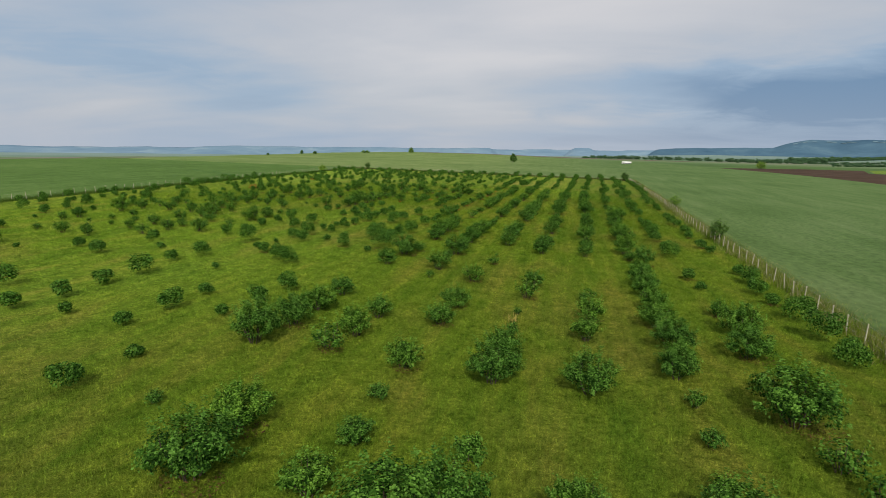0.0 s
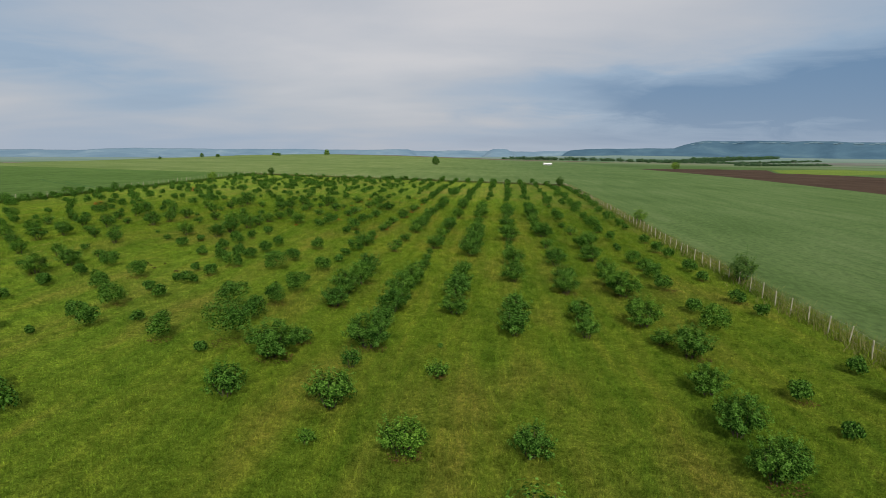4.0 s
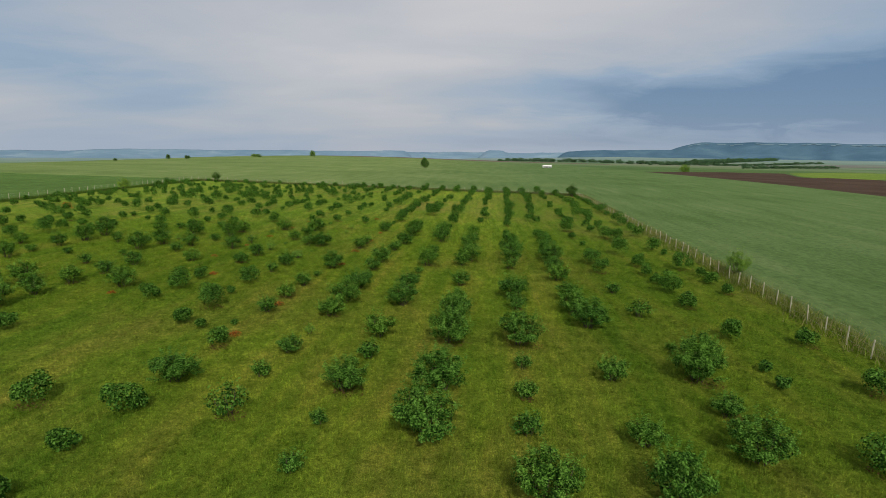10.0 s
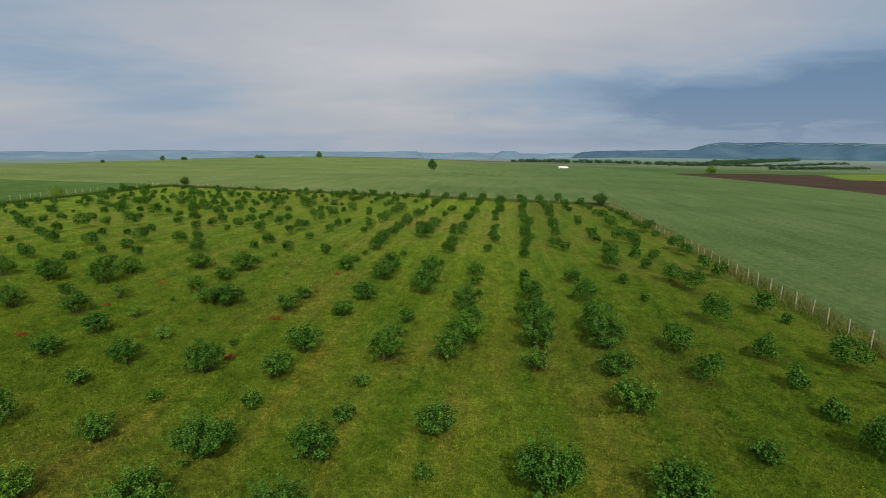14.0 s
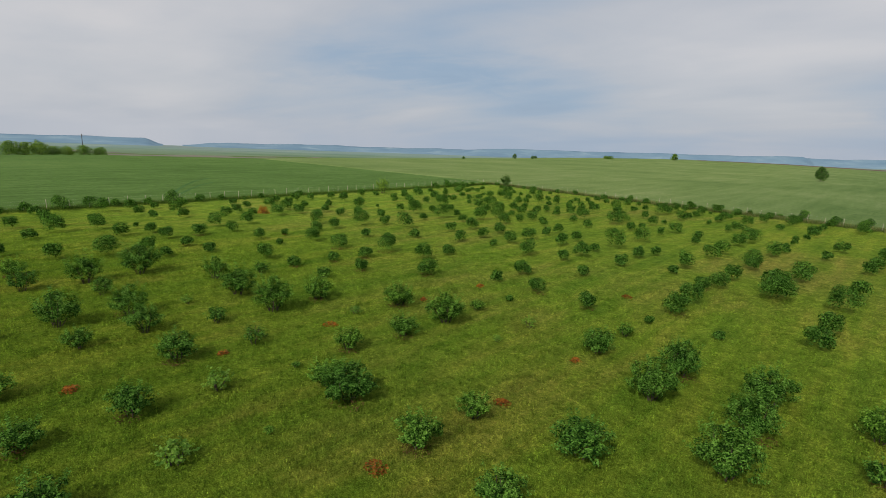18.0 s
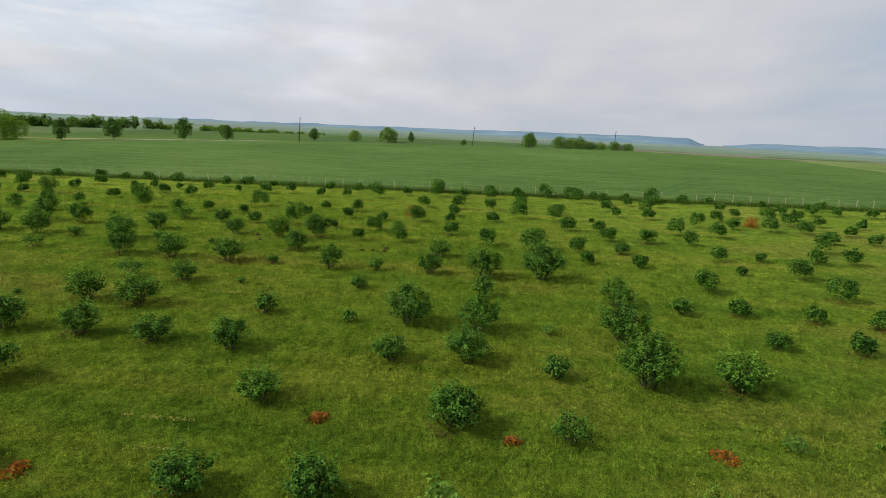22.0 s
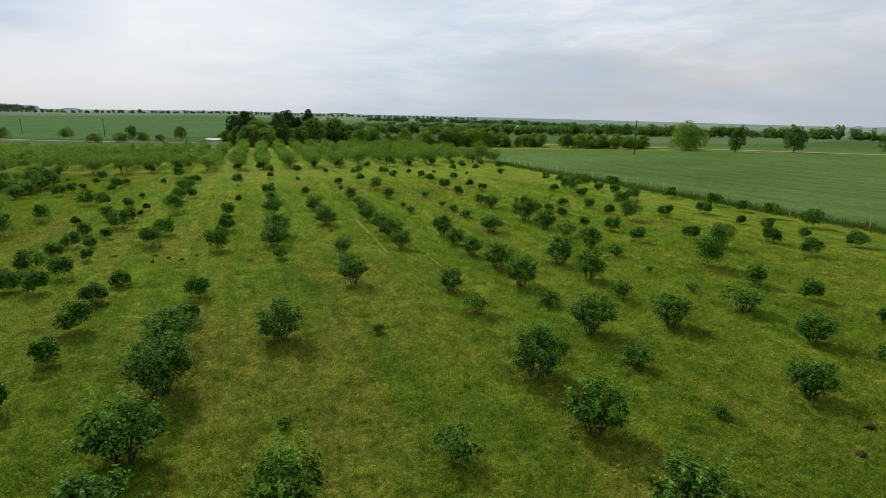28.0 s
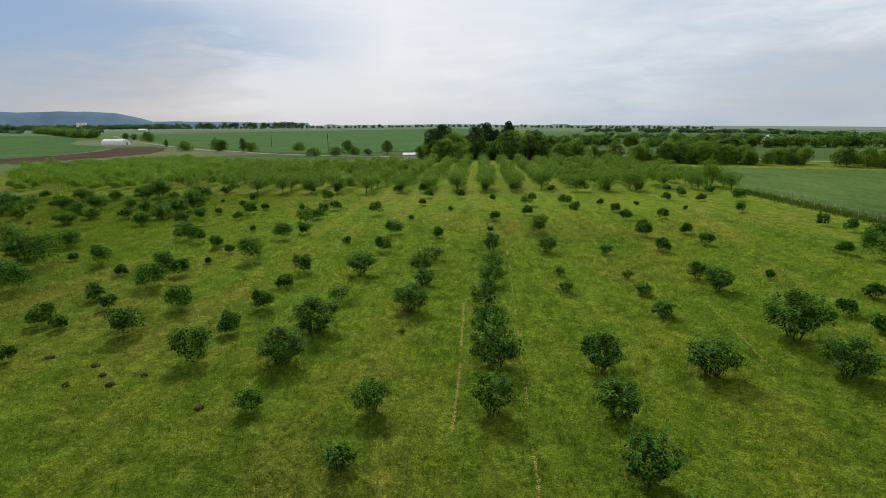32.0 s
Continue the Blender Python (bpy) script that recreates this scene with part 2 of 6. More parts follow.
def meadow_colour(n):
    """The orchard's rough grass: lush in the west, drier between the eastern rows, in hummocks and faint streaks along the rows."""
    p = n.place()
    flat = n.scaled(p, 1, 1, 0)
    rows = n.scaled(p, 1.0, 0.22, 0, -ROW_TURN)
    broad = n.noise(flat, 0.035, 4, 0.55, 0.3)
    mid = n.noise(rows, 0.30, 5, 0.6, 0.4)
    clump = n.noise(flat, 0.9, 4, 0.6, 0.8)
    fine = n.noise(flat, 2.6, 5, 0.65)
    grit = n.noise(flat, 4.2, 5, 0.78)
    track = n.noise(n.scaled(p, 1.0, 0.03, 0, -ROW_TURN), 1.3, 3, 0.6)
    xyz = n.add("ShaderNodeSeparateXYZ")
    n.link(p, xyz.inputs[0])
    east = n.calc("MULTIPLY", n.calc("ADD", xyz.outputs[0], 70.0), 0.0125, True)
    lush = n.ramp(mid, (0.28, (0.092, 0.160, 0.010)), (0.50, (0.141, 0.204, 0.013)), (0.75, (0.202, 0.226, 0.019)))
    dry = n.ramp(fine, (0.25, (0.130, 0.132, 0.014)), (0.6, (0.195, 0.162, 0.028)), (0.8, (0.225, 0.162, 0.042)))
    weight = n.calc("ADD", n.calc("ADD", n.calc("MULTIPLY", broad, 0.62), n.calc("MULTIPLY", mid, 0.33)), n.calc("MULTIPLY", east, 0.04))
    where = n.ramp(weight, (0.485, (0, 0, 0)), (0.62, (1, 1, 1)))
    col = n.mix(n.calc("MULTIPLY", where, 0.5), lush, dry)
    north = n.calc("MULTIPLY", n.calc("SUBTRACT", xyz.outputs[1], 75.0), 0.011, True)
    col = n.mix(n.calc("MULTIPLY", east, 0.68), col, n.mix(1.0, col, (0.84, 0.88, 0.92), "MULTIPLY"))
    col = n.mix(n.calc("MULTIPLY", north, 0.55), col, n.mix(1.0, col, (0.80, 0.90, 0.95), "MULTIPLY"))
    # rank grass in a hollow among the northern rows; darker along the eastern fence
    hollow = n.add("ShaderNodeVectorMath")
    hollow.operation = "DISTANCE"
    n.link(flat, hollow.inputs[0])
    hollow.inputs[1].default_value = (-31, 126, 0)
    rank = n.calc("SUBTRACT", 1.25, n.calc("ADD", n.calc("MULTIPLY", hollow.outputs["Value"], 0.055), n.calc("MULTIPLY", n.calc("SUBTRACT", broad, 0.5), 1.2)), True)
    strip = n.calc("MULTIPLY", n.calc("MULTIPLY", n.calc("SUBTRACT", xyz.outputs[0], 0.0), 0.12, True), n.calc("MULTIPLY", n.calc("SUBTRACT", xyz.outputs[1], 88.0), 0.05, True))
    col = n.mix(n.calc("MAXIMUM", rank, strip), col, n.mix(1.0, col, (0.87, 0.89, 0.85), "MULTIPLY"))
    # northern end lighter and bluer: distance haze painted into the grass
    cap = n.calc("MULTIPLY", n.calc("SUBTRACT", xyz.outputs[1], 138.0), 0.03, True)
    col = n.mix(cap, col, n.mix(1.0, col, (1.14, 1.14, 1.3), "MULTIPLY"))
    # drier ground between the middle rows in the north
    swath = n.calc("MULTIPLY", n.calc("MULTIPLY", n.calc("SUBTRACT", xyz.outputs[1], 82.0), 0.04, True),
                   n.calc("MULTIPLY", n.calc("MULTIPLY", n.calc("ADD", xyz.outputs[0], 28.0), 0.08, True), n.calc("MULTIPLY", n.calc("SUBTRACT", 6.0, xyz.outputs[0]), 0.15, True)))
    col = n.mix(swath, col, n.mix(1.0, col, (1.13, 1.07, 1.06), "MULTIPLY"))
    # the south-western rows are thin and sun-bleached
    bleach_haze = n.calc("MULTIPLY", n.calc("MULTIPLY", n.calc("SUBTRACT", 116.0, xyz.outputs[1]), 0.025, True), n.calc("MULTIPLY", n.calc("SUBTRACT", -12.0, xyz.outputs[0]), 0.04, True))
    # the far western rows are paled too, distance haze painted into the grass
    bleach_haze = n.calc("MAXIMUM", bleach_haze, n.calc("MULTIPLY", n.calc("MULTIPLY", n.calc("SUBTRACT", -62.0, xyz.outputs[0]), 0.03, True), 0.4))
    col = n.mix(bleach_haze, col, n.mix(1.0, col, (1.13, 1.19, 1.28), "MULTIPLY"))
    col = n.mix(0.9, col, n.ramp(clump, (0.32, (0.60, 0.68, 0.55)), (0.5, (0.95, 0.97, 0.9)), (0.68, (1.30, 1.25, 1.2))), "MULTIPLY")
    col = n.mix(0.6, col, n.ramp(fine, (0.25, (0.62, 0.64, 0.55)), (0.75, (1.32, 1.30, 1.3))), "MULTIPLY")
    col = n.mix(0.85, col, n.ramp(grit, (0.36, (0.52, 0.58, 0.48)), (0.5, (0.95, 0.97, 0.93)), (0.64, (1.50, 1.47, 1.42))), "MULTIPLY")
    turf = n.noise(flat, 15.0, 3, 0.7)
    col = n.mix(0.8, col, n.ramp(turf, (0.36, (0.50, 0.54, 0.48)), (0.5, (1.0, 1.01, 0.98)), (0.64, (1.56, 1.54, 1.45))), "MULTIPLY")
    col = n.mix(0.5, col, n.ramp(track, (0.36, (0.74, 0.84, 0.78)), (0.5, (1.0, 1.0, 1.0)), (0.64, (1.24, 1.14, 1.15))), "MULTIPLY")
    col = n.mix(1.0, col, (1.10, 1.03, 1.65), "MULTIPLY")
    return col, flat, clump


def ground_nodes(n):
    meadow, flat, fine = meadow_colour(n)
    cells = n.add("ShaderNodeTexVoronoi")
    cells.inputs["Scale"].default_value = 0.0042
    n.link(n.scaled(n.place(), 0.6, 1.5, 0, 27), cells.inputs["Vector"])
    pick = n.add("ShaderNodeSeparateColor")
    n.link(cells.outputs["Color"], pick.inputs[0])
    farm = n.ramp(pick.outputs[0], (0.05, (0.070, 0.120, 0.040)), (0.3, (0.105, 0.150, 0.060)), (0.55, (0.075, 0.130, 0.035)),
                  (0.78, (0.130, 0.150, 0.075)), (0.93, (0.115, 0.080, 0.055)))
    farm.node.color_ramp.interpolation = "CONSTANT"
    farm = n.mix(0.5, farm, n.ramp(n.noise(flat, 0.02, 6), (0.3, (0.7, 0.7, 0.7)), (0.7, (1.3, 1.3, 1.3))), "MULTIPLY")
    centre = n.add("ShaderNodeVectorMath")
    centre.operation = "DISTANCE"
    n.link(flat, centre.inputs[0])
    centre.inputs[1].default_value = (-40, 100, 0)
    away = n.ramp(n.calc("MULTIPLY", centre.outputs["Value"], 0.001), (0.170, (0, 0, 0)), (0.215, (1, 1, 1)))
    # distance haze painted into the far fields' colour, growing with the distance
    painted_haze = n.ramp(n.calc("MULTIPLY", centre.outputs["Value"], 0.0003), (0.20, (0, 0, 0)), (0.75, (1, 1, 1)))
    far = n.mix(n.calc("MULTIPLY", painted_haze, 0.7), farm, n.ramp(n.noise(flat, 0.004, 4), (0.35, (0.135, 0.200, 0.215)), (0.65, (0.205, 0.265, 0.255))))
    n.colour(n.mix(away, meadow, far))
    n.bump(n.calc("ADD", n.calc("ADD", n.noise(flat, 3.0, 7, 0.78), n.calc("MULTIPLY", n.noise(flat, 14.0, 2, 0.6), 0.3)), n.calc("MULTIPLY", fine, 0.8)), 1.0, 0.45)


def crop(low, mid, high, scale, turn, streak=0.12, west_lit=None):
    def build(n):
        p = n.place()
        flat = n.scaled(p, 1, 1, 0)
        drill = n.scaled(p, 1.0, streak, 0, turn)
        a = n.noise(drill, scale, 5, 0.6, 0.3)
        b = n.noise(flat, 0.02, 4, 0.55)
        c = n.noise(n.scaled(p, 1.0, 0.5, 0, turn), 1.5, 7, 0.75)
        col = n.ramp(n.calc("ADD", n.calc("MULTIPLY", a, 0.55), n.calc("MULTIPLY", b, 0.45)), (0.36, low), (0.5, mid), (0.66, high))
        # paler towards the west: light that changes with view direction, painted in
        if west_lit:
            xyz = n.add("ShaderNodeSeparateXYZ")
            n.link(p, xyz.inputs[0])
            west = n.calc("MULTIPLY", n.calc("SUBTRACT", 45.0, xyz.outputs[0]), 0.008, True)
            col = n.mix(n.calc("MULTIPLY", west, n.calc("ADD", b, 0.5), True), col, n.mix(1.0, col, west_lit, "MULTIPLY"))
        lodged = n.ramp(n.noise(n.scaled(p, 0.3, 1.5, 0, turn + 80), 0.16, 5, 0.6, 1.2), (0.66, (1, 1, 1)), (0.74, (0.72, 0.76, 0.72)))
        col = n.mix(1.0, col, lodged, "MULTIPLY")
        n.colour(n.mix(0.85, col, n.ramp(c, (0.30, (0.58, 0.60, 0.55)), (0.70, (1.40, 1.38, 1.32))), "MULTIPLY"))
        n.bump(c, 1.0, 0.35)
    return build


def soil_nodes(n):
    p = n.place()
    flat = n.scaled(p, 1, 1, 0)
    furrow = n.noise(n.scaled(p, 1.0, 0.06, 0, -12), 0.7, 4, 0.6)
    col = n.ramp(n.calc("ADD", n.calc("MULTIPLY", furrow, 0.5), n.calc("MULTIPLY", n.noise(flat, 0.03), 0.5)),
                 (0.35, (0.036, 0.024, 0.017)), (0.5, (0.055, 0.037, 0.026)), (0.68, (0.080, 0.055, 0.039)))
    n.colour(col)
    n.bump(furrow, 0.7, 0.2)


def leaf(dark, mid, light, gloss=0.62):
    def build(n):
        geo = n.add("ShaderNodeNewGeometry")
        info = n.add("ShaderNodeObjectInfo")
        r = geo.outputs["Random Per Island"]
        col = n.ramp(r, (0.05, dark), (0.5, mid), (0.95, light))
        tint = n.ramp(info.outputs["Random"], (0.0, (0.82, 0.88, 0.85)), (0.5, (1.0, 1.0, 1.0)), (1.0, (1.22, 1.14, 0.95)))
        patch = n.ramp(n.noise(geo.outputs["Position"], 0.21, 2), (0.3, (0.86, 0.9, 0.9)), (0.7, (1.15, 1.1, 1.0)))
        col = n.mix(1.0, n.mix(1.0, col, tint, "MULTIPLY"), patch, "MULTIPLY")
        n.colour(col)
        n.bsdf.inputs["Roughness"].default_value = gloss
        thin = n.add("ShaderNodeBsdfTranslucent")
        n.link(n.mix(1.0, col, (1.4, 1.5, 0.75), "MULTIPLY"), thin.inputs[0])
        both = n.add("ShaderNodeMixShader")
        both.inputs[0].default_value = 0.37
        n.link(n.bsdf.outputs[0], both.inputs[1])
        n.link(thin.outputs[0], both.inputs[2])
        n.link(both.outputs[0], n.nt.nodes["Material Output"].inputs[0])
    return build


def bark(dark, light, scale=9.0):
    def build(n):
        co = n.add("ShaderNodeTexCoord").outputs["Object"]
        v = n.noise(n.scaled(co, 1, 1, 0.25), scale, 6, 0.65)
        n.colour(n.ramp(v, (0.3, dark), (0.7, light)))
        n.bump(v, 0.5, 0.02)
    return build


def plain(a, b, scale=3.0, bump=0.0):
    def build(n):
        co = n.place()
        v = n.noise(co, scale, 5, 0.6)
        n.colour(n.ramp(v, (0.3, a), (0.7, b)))
        if bump:
            n.bump(v, bump, 0.03)
    return build


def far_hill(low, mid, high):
    """Scrub-covered plateau slopes, the haze of kilometres of air painted into their colour."""
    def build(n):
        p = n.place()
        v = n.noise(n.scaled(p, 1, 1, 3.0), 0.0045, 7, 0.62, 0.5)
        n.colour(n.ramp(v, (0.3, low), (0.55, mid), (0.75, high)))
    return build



M_GROUND = material("meadow_and_farmland", ground_nodes, 1.0, 0.02)
M_OATS = material("pale_green_oats", crop((0.064, 0.111, 0.035), (0.083, 0.134, 0.047), (0.111, 0.159, 0.066), 0.25, -8, west_lit=(1.5, 1.3, 1.25)), 1.0, 0.02)
M_WHEAT = material("fresh_green_wheat", crop((0.050, 0.094, 0.023), (0.071, 0.127, 0.033), (0.101, 0.159, 0.048), 0.45, 20, 0.16), 1.0, 0.02)
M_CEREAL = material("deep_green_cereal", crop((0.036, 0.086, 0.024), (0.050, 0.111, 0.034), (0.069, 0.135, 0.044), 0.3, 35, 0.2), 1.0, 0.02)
M_RAPE = material("yellow_green_rape", crop((0.085, 0.142, 0.030), (0.116, 0.172, 0.032), (0.150, 0.196, 0.040), 0.2, 0), 1.0, 0.02)
M_SOIL = material("ploughed_brown_soil", soil_nodes, 1.0, 0.02)
M_FALLOW = material("grey_fallow_soil", plain((0.100, 0.092, 0.070), (0.165, 0.155, 0.120), 0.08, 0.2), 0.95, 0.1)
M_HAZEL = material("hazel_leaf", leaf((0.006, 0.024, 0.003), (0.031, 0.090, 0.009), (0.132, 0.275, 0.046), 0.6), 0.6, 0.05)
M_TIP = material("young_hazel_leaf", leaf((0.030, 0.085, 0.010), (0.085, 0.185, 0.024), (0.168, 0.322, 0.060), 0.6), 0.6, 0.05)
M_LIME = material("pale_young_leaf", leaf((0.06, 0.135, 0.016), (0.11, 0.21, 0.028), (0.175, 0.29, 0.048)), 0.6, 0.12)
M_TREE = material("broad_leaf", leaf((0.045, 0.1, 0.017), (0.098, 0.185, 0.03), (0.175, 0.27, 0.054)), 0.6, 0.1)
M_BRIGHT = material("bright_leaf", leaf((0.055, 0.128, 0.017), (0.118, 0.21, 0.03), (0.195, 0.295, 0.054)), 0.6, 0.05)
M_SOMBRE = material("dark_green_leaf", leaf((0.033, 0.077, 0.018), (0.068, 0.140, 0.027), (0.125, 0.215, 0.048)), 0.6, 0.1)
M_OLIVE = material("yellow_green_leaf", leaf((0.075, 0.135, 0.018), (0.145, 0.225, 0.034), (0.225, 0.305, 0.055)), 0.6, 0.1)
M_PINE = material("pine_needles", leaf((0.015, 0.037, 0.015), (0.027, 0.062, 0.024), (0.050, 0.094, 0.035)), 0.7, 0.1)
M_RUST = material("dead_rust_brown_leaf", leaf((0.140, 0.046, 0.009), (0.250, 0.088, 0.015), (0.350, 0.140, 0.028)), 0.8, 0.1)
M_LITTER = material("dry_leaf_litter", leaf((0.062, 0.042, 0.015), (0.105, 0.067, 0.024), (0.160, 0.100, 0.038)), 0.9, 0.05)
M_DRYGRASS = material("pale_dry_grass", leaf((0.120, 0.120, 0.045), (0.200, 0.185, 0.080), (0.290, 0.260, 0.125)), 0.9, 0.05)
M_EARTH = material("loose_dark_earth", plain((0.040, 0.031, 0.010), (0.074, 0.056, 0.020), 14.0, 0.8), 0.95, 0.05)
M_STRAW = material("dry_straw", leaf((0.34, 0.23, 0.06), (0.48, 0.35, 0.11), (0.60, 0.46, 0.20)), 0.85, 0.1)
M_BARK = material("grey_brown_bark", bark((0.035, 0.026, 0.018), (0.115, 0.088, 0.062)), 0.9, 0.15)
M_POST = material("weathered_pale_post", bark((0.234, 0.218, 0.148), (0.429, 0.406, 0.296), 5.0), 0.9, 0.15)
M_POLE = material("tarred_wooden_pole", bark((0.035, 0.028, 0.024), (0.085, 0.070, 0.058), 3.0), 0.9, 0.15)
M_WIRE = material("galvanised_wire", plain((0.22, 0.22, 0.20), (0.34, 0.34, 0.32), 2.0), 0.5, 0.5)
M_ROAD = material("pale_gravel_road", plain((0.17, 0.16, 0.13), (0.27, 0.25, 0.21), 0.9, 0.3), 0.95, 0.1)
M_WHITE = material("white_plaster", plain((0.66, 0.65, 0.61), (0.80, 0.79, 0.76), 1.2), 0.8, 0.2)
M_ROOF = material("grey_sheet_roof", plain((0.30, 0.31, 0.33), (0.42, 0.43, 0.45), 0.8), 0.6, 0.3)
M_DARK = material("dark_opening", plain((0.02, 0.022, 0.025), (0.04, 0.04, 0.045), 1.0), 0.5, 0.4)
M_FILM = material("white_polytunnel_film", plain((0.70, 0.72, 0.72), (0.84, 0.85, 0.84), 0.6), 0.45, 0.4)
# hill and cliff colours already carry the blue haze of distance
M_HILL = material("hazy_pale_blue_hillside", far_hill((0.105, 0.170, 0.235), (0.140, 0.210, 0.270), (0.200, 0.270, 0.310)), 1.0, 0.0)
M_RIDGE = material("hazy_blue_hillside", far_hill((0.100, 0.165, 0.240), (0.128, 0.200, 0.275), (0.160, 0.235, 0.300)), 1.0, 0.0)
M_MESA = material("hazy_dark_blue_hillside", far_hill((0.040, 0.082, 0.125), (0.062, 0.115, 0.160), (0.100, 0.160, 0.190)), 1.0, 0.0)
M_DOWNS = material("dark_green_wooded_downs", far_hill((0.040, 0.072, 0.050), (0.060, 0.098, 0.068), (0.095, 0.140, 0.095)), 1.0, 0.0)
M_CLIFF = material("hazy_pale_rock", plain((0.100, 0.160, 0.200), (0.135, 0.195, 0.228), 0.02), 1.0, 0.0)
# leaf colour of the far belts, with distance haze mixed in
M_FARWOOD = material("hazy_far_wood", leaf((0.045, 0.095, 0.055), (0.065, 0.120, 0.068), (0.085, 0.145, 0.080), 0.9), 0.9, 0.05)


def grass_nodes(n):
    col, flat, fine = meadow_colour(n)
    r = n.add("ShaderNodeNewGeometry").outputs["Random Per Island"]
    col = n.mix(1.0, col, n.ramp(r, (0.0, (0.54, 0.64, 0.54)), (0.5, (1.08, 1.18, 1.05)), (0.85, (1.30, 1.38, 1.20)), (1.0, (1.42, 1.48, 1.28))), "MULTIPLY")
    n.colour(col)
    thin = n.add("ShaderNodeBsdfTranslucent")
    n.link(col, thin.inputs[0])
    both = n.add("ShaderNodeMixShader")
    both.inputs[0].default_value = 0.4
    n.link(n.bsdf.outputs[0], both.inputs[1])
    n.link(thin.outputs[0], both.inputs[2])
    n.link(both.outputs[0], n.nt.nodes["Material Output"].inputs[0])


M_GRASS = material("grass_blade", grass_nodes, 0.8, 0.06)
M_WEEDS = material("rank_green_weeds", leaf((0.030, 0.066, 0.012), (0.066, 0.112, 0.020), (0.110, 0.155, 0.036)), 0.8, 0.05)


# ---------------------------------------------------------------- building helpers
RNG = np.random.RandomState(7)


def mesh_of(name, verts, faces, mat, smooth=False):
    """A mesh from numpy arrays: verts (n, 3), faces (m, 3 or 4)."""
    verts, faces = np.asarray(verts, np.float32), np.asarray(faces, np.int32)
    me = bpy.data.meshes.new(name)
    me.vertices.add(len(verts))
    me.vertices.foreach_set("co", verts.ravel())
    k = faces.shape[1]
    me.loops.add(faces.size)
    me.loops.foreach_set("vertex_index", faces.ravel())
    me.polygons.add(len(faces))
    me.polygons.foreach_set("loop_start", np.arange(0, faces.size, k, dtype=np.int32))
    me.polygons.foreach_set("use_smooth", np.full(len(faces), smooth, dtype=bool))
    me.materials.append(mat)
    me.update(calc_edges=True)
    return me


def bm_mesh(name, bm, mat, smooth=False):
    me = bpy.data.meshes.new(name)
    for f in bm.faces:
        f.smooth = smooth
    bm.to_mesh(me)
    bm.free()
    me.materials.append(mat)
    return me


def part(name, data, mat, parent, label="", at=None):
    """Links a bmesh or a mesh as one object under a thing or a part."""
    if isinstance(data, bmesh.types.BMesh):
        data = bm_mesh(name, data, mat)
    ob = new(name, data)
    if at is not None:
        ob.matrix_basis = at
    ob.parent = parent
    return tagged(ob, label)


def thing(name, m, label, category, group="", kind=""):
    ob = new(name)
    ob.empty_display_size = 0.3
    ob.matrix_basis = m
    return tagged(ob, label, category, group, kind)


def box(bm, size, m, bevel=0.0):
    got = bmesh.ops.create_cube(bm, size=1.0, matrix=m @ Matrix.Diagonal((*size, 1)))
    if bevel:
        edges = list({e for v in got["verts"] for e in v.link_edges})
        bmesh.ops.bevel(bm, geom=edges, offset=bevel, segments=1, affect="EDGES")
    return bm


def tube(points, radii, sides=6):
    """A tapered tube along points; verts and quad faces."""
    pts = [Vector(p) for p in points]
    verts, faces = [], []
    for k, p in enumerate(pts):
        way = (pts[min(k + 1, len(pts) - 1)] - pts[max(k - 1, 0)]).normalized()
        a = way.orthogonal().normalized()
        b = way.cross(a)
        for s in range(sides):
            w = 2 * math.pi * s / sides
            verts.append(p + (a * math.cos(w) + b * math.sin(w)) * radii[k])
    for k in range(len(pts) - 1):
        for s in range(sides):
            t = (s + 1) % sides
            faces.append((k * sides + s, k * sides + t, (k + 1) * sides + t, (k + 1) * sides + s))
    return [tuple(v) for v in verts], faces


def joined(pieces):
    verts, faces, base = [], [], 0
    for v, f in pieces:
        verts += v
        faces += [tuple(i + base for i in q) for q in f]
        base += len(v)
    return np.array(verts), np.array(faces)


def leaves(rng, centres, out, size, aspect=0.68):
    """One small folded leaf at each centre, facing roughly along out; verts and quads."""
    n = len(centres)
    nor = out + rng.normal(0, 0.42, (n, 3)) + np.array([0, 0, 0.45])
    nor /= np.linalg.norm(nor, axis=1)[:, None] + 1e-9
    ref = rng.normal(0, 1, (n, 3))
    a = np.cross(nor, ref)
    a /= np.linalg.norm(a, axis=1)[:, None] + 1e-9
    b = np.cross(nor, a)
    s = (size * rng.uniform(0.65, 1.25, n))[:, None]
    droop = -0.16 * s * nor
    v = np.empty((n, 4, 3))
    v[:, 0] = centres - a * s * 0.5 + droop
    v[:, 1] = centres - b * s * 0.5 * aspect
    v[:, 2] = centres + a * s * 0.5 + droop
    v[:, 3] = centres + b * s * 0.5 * aspect
    return v.reshape(-1, 3), np.arange(n * 4).reshape(n, 4)


# ---------------------------------------------------------------- land
MID = (-20.0, 100.0)


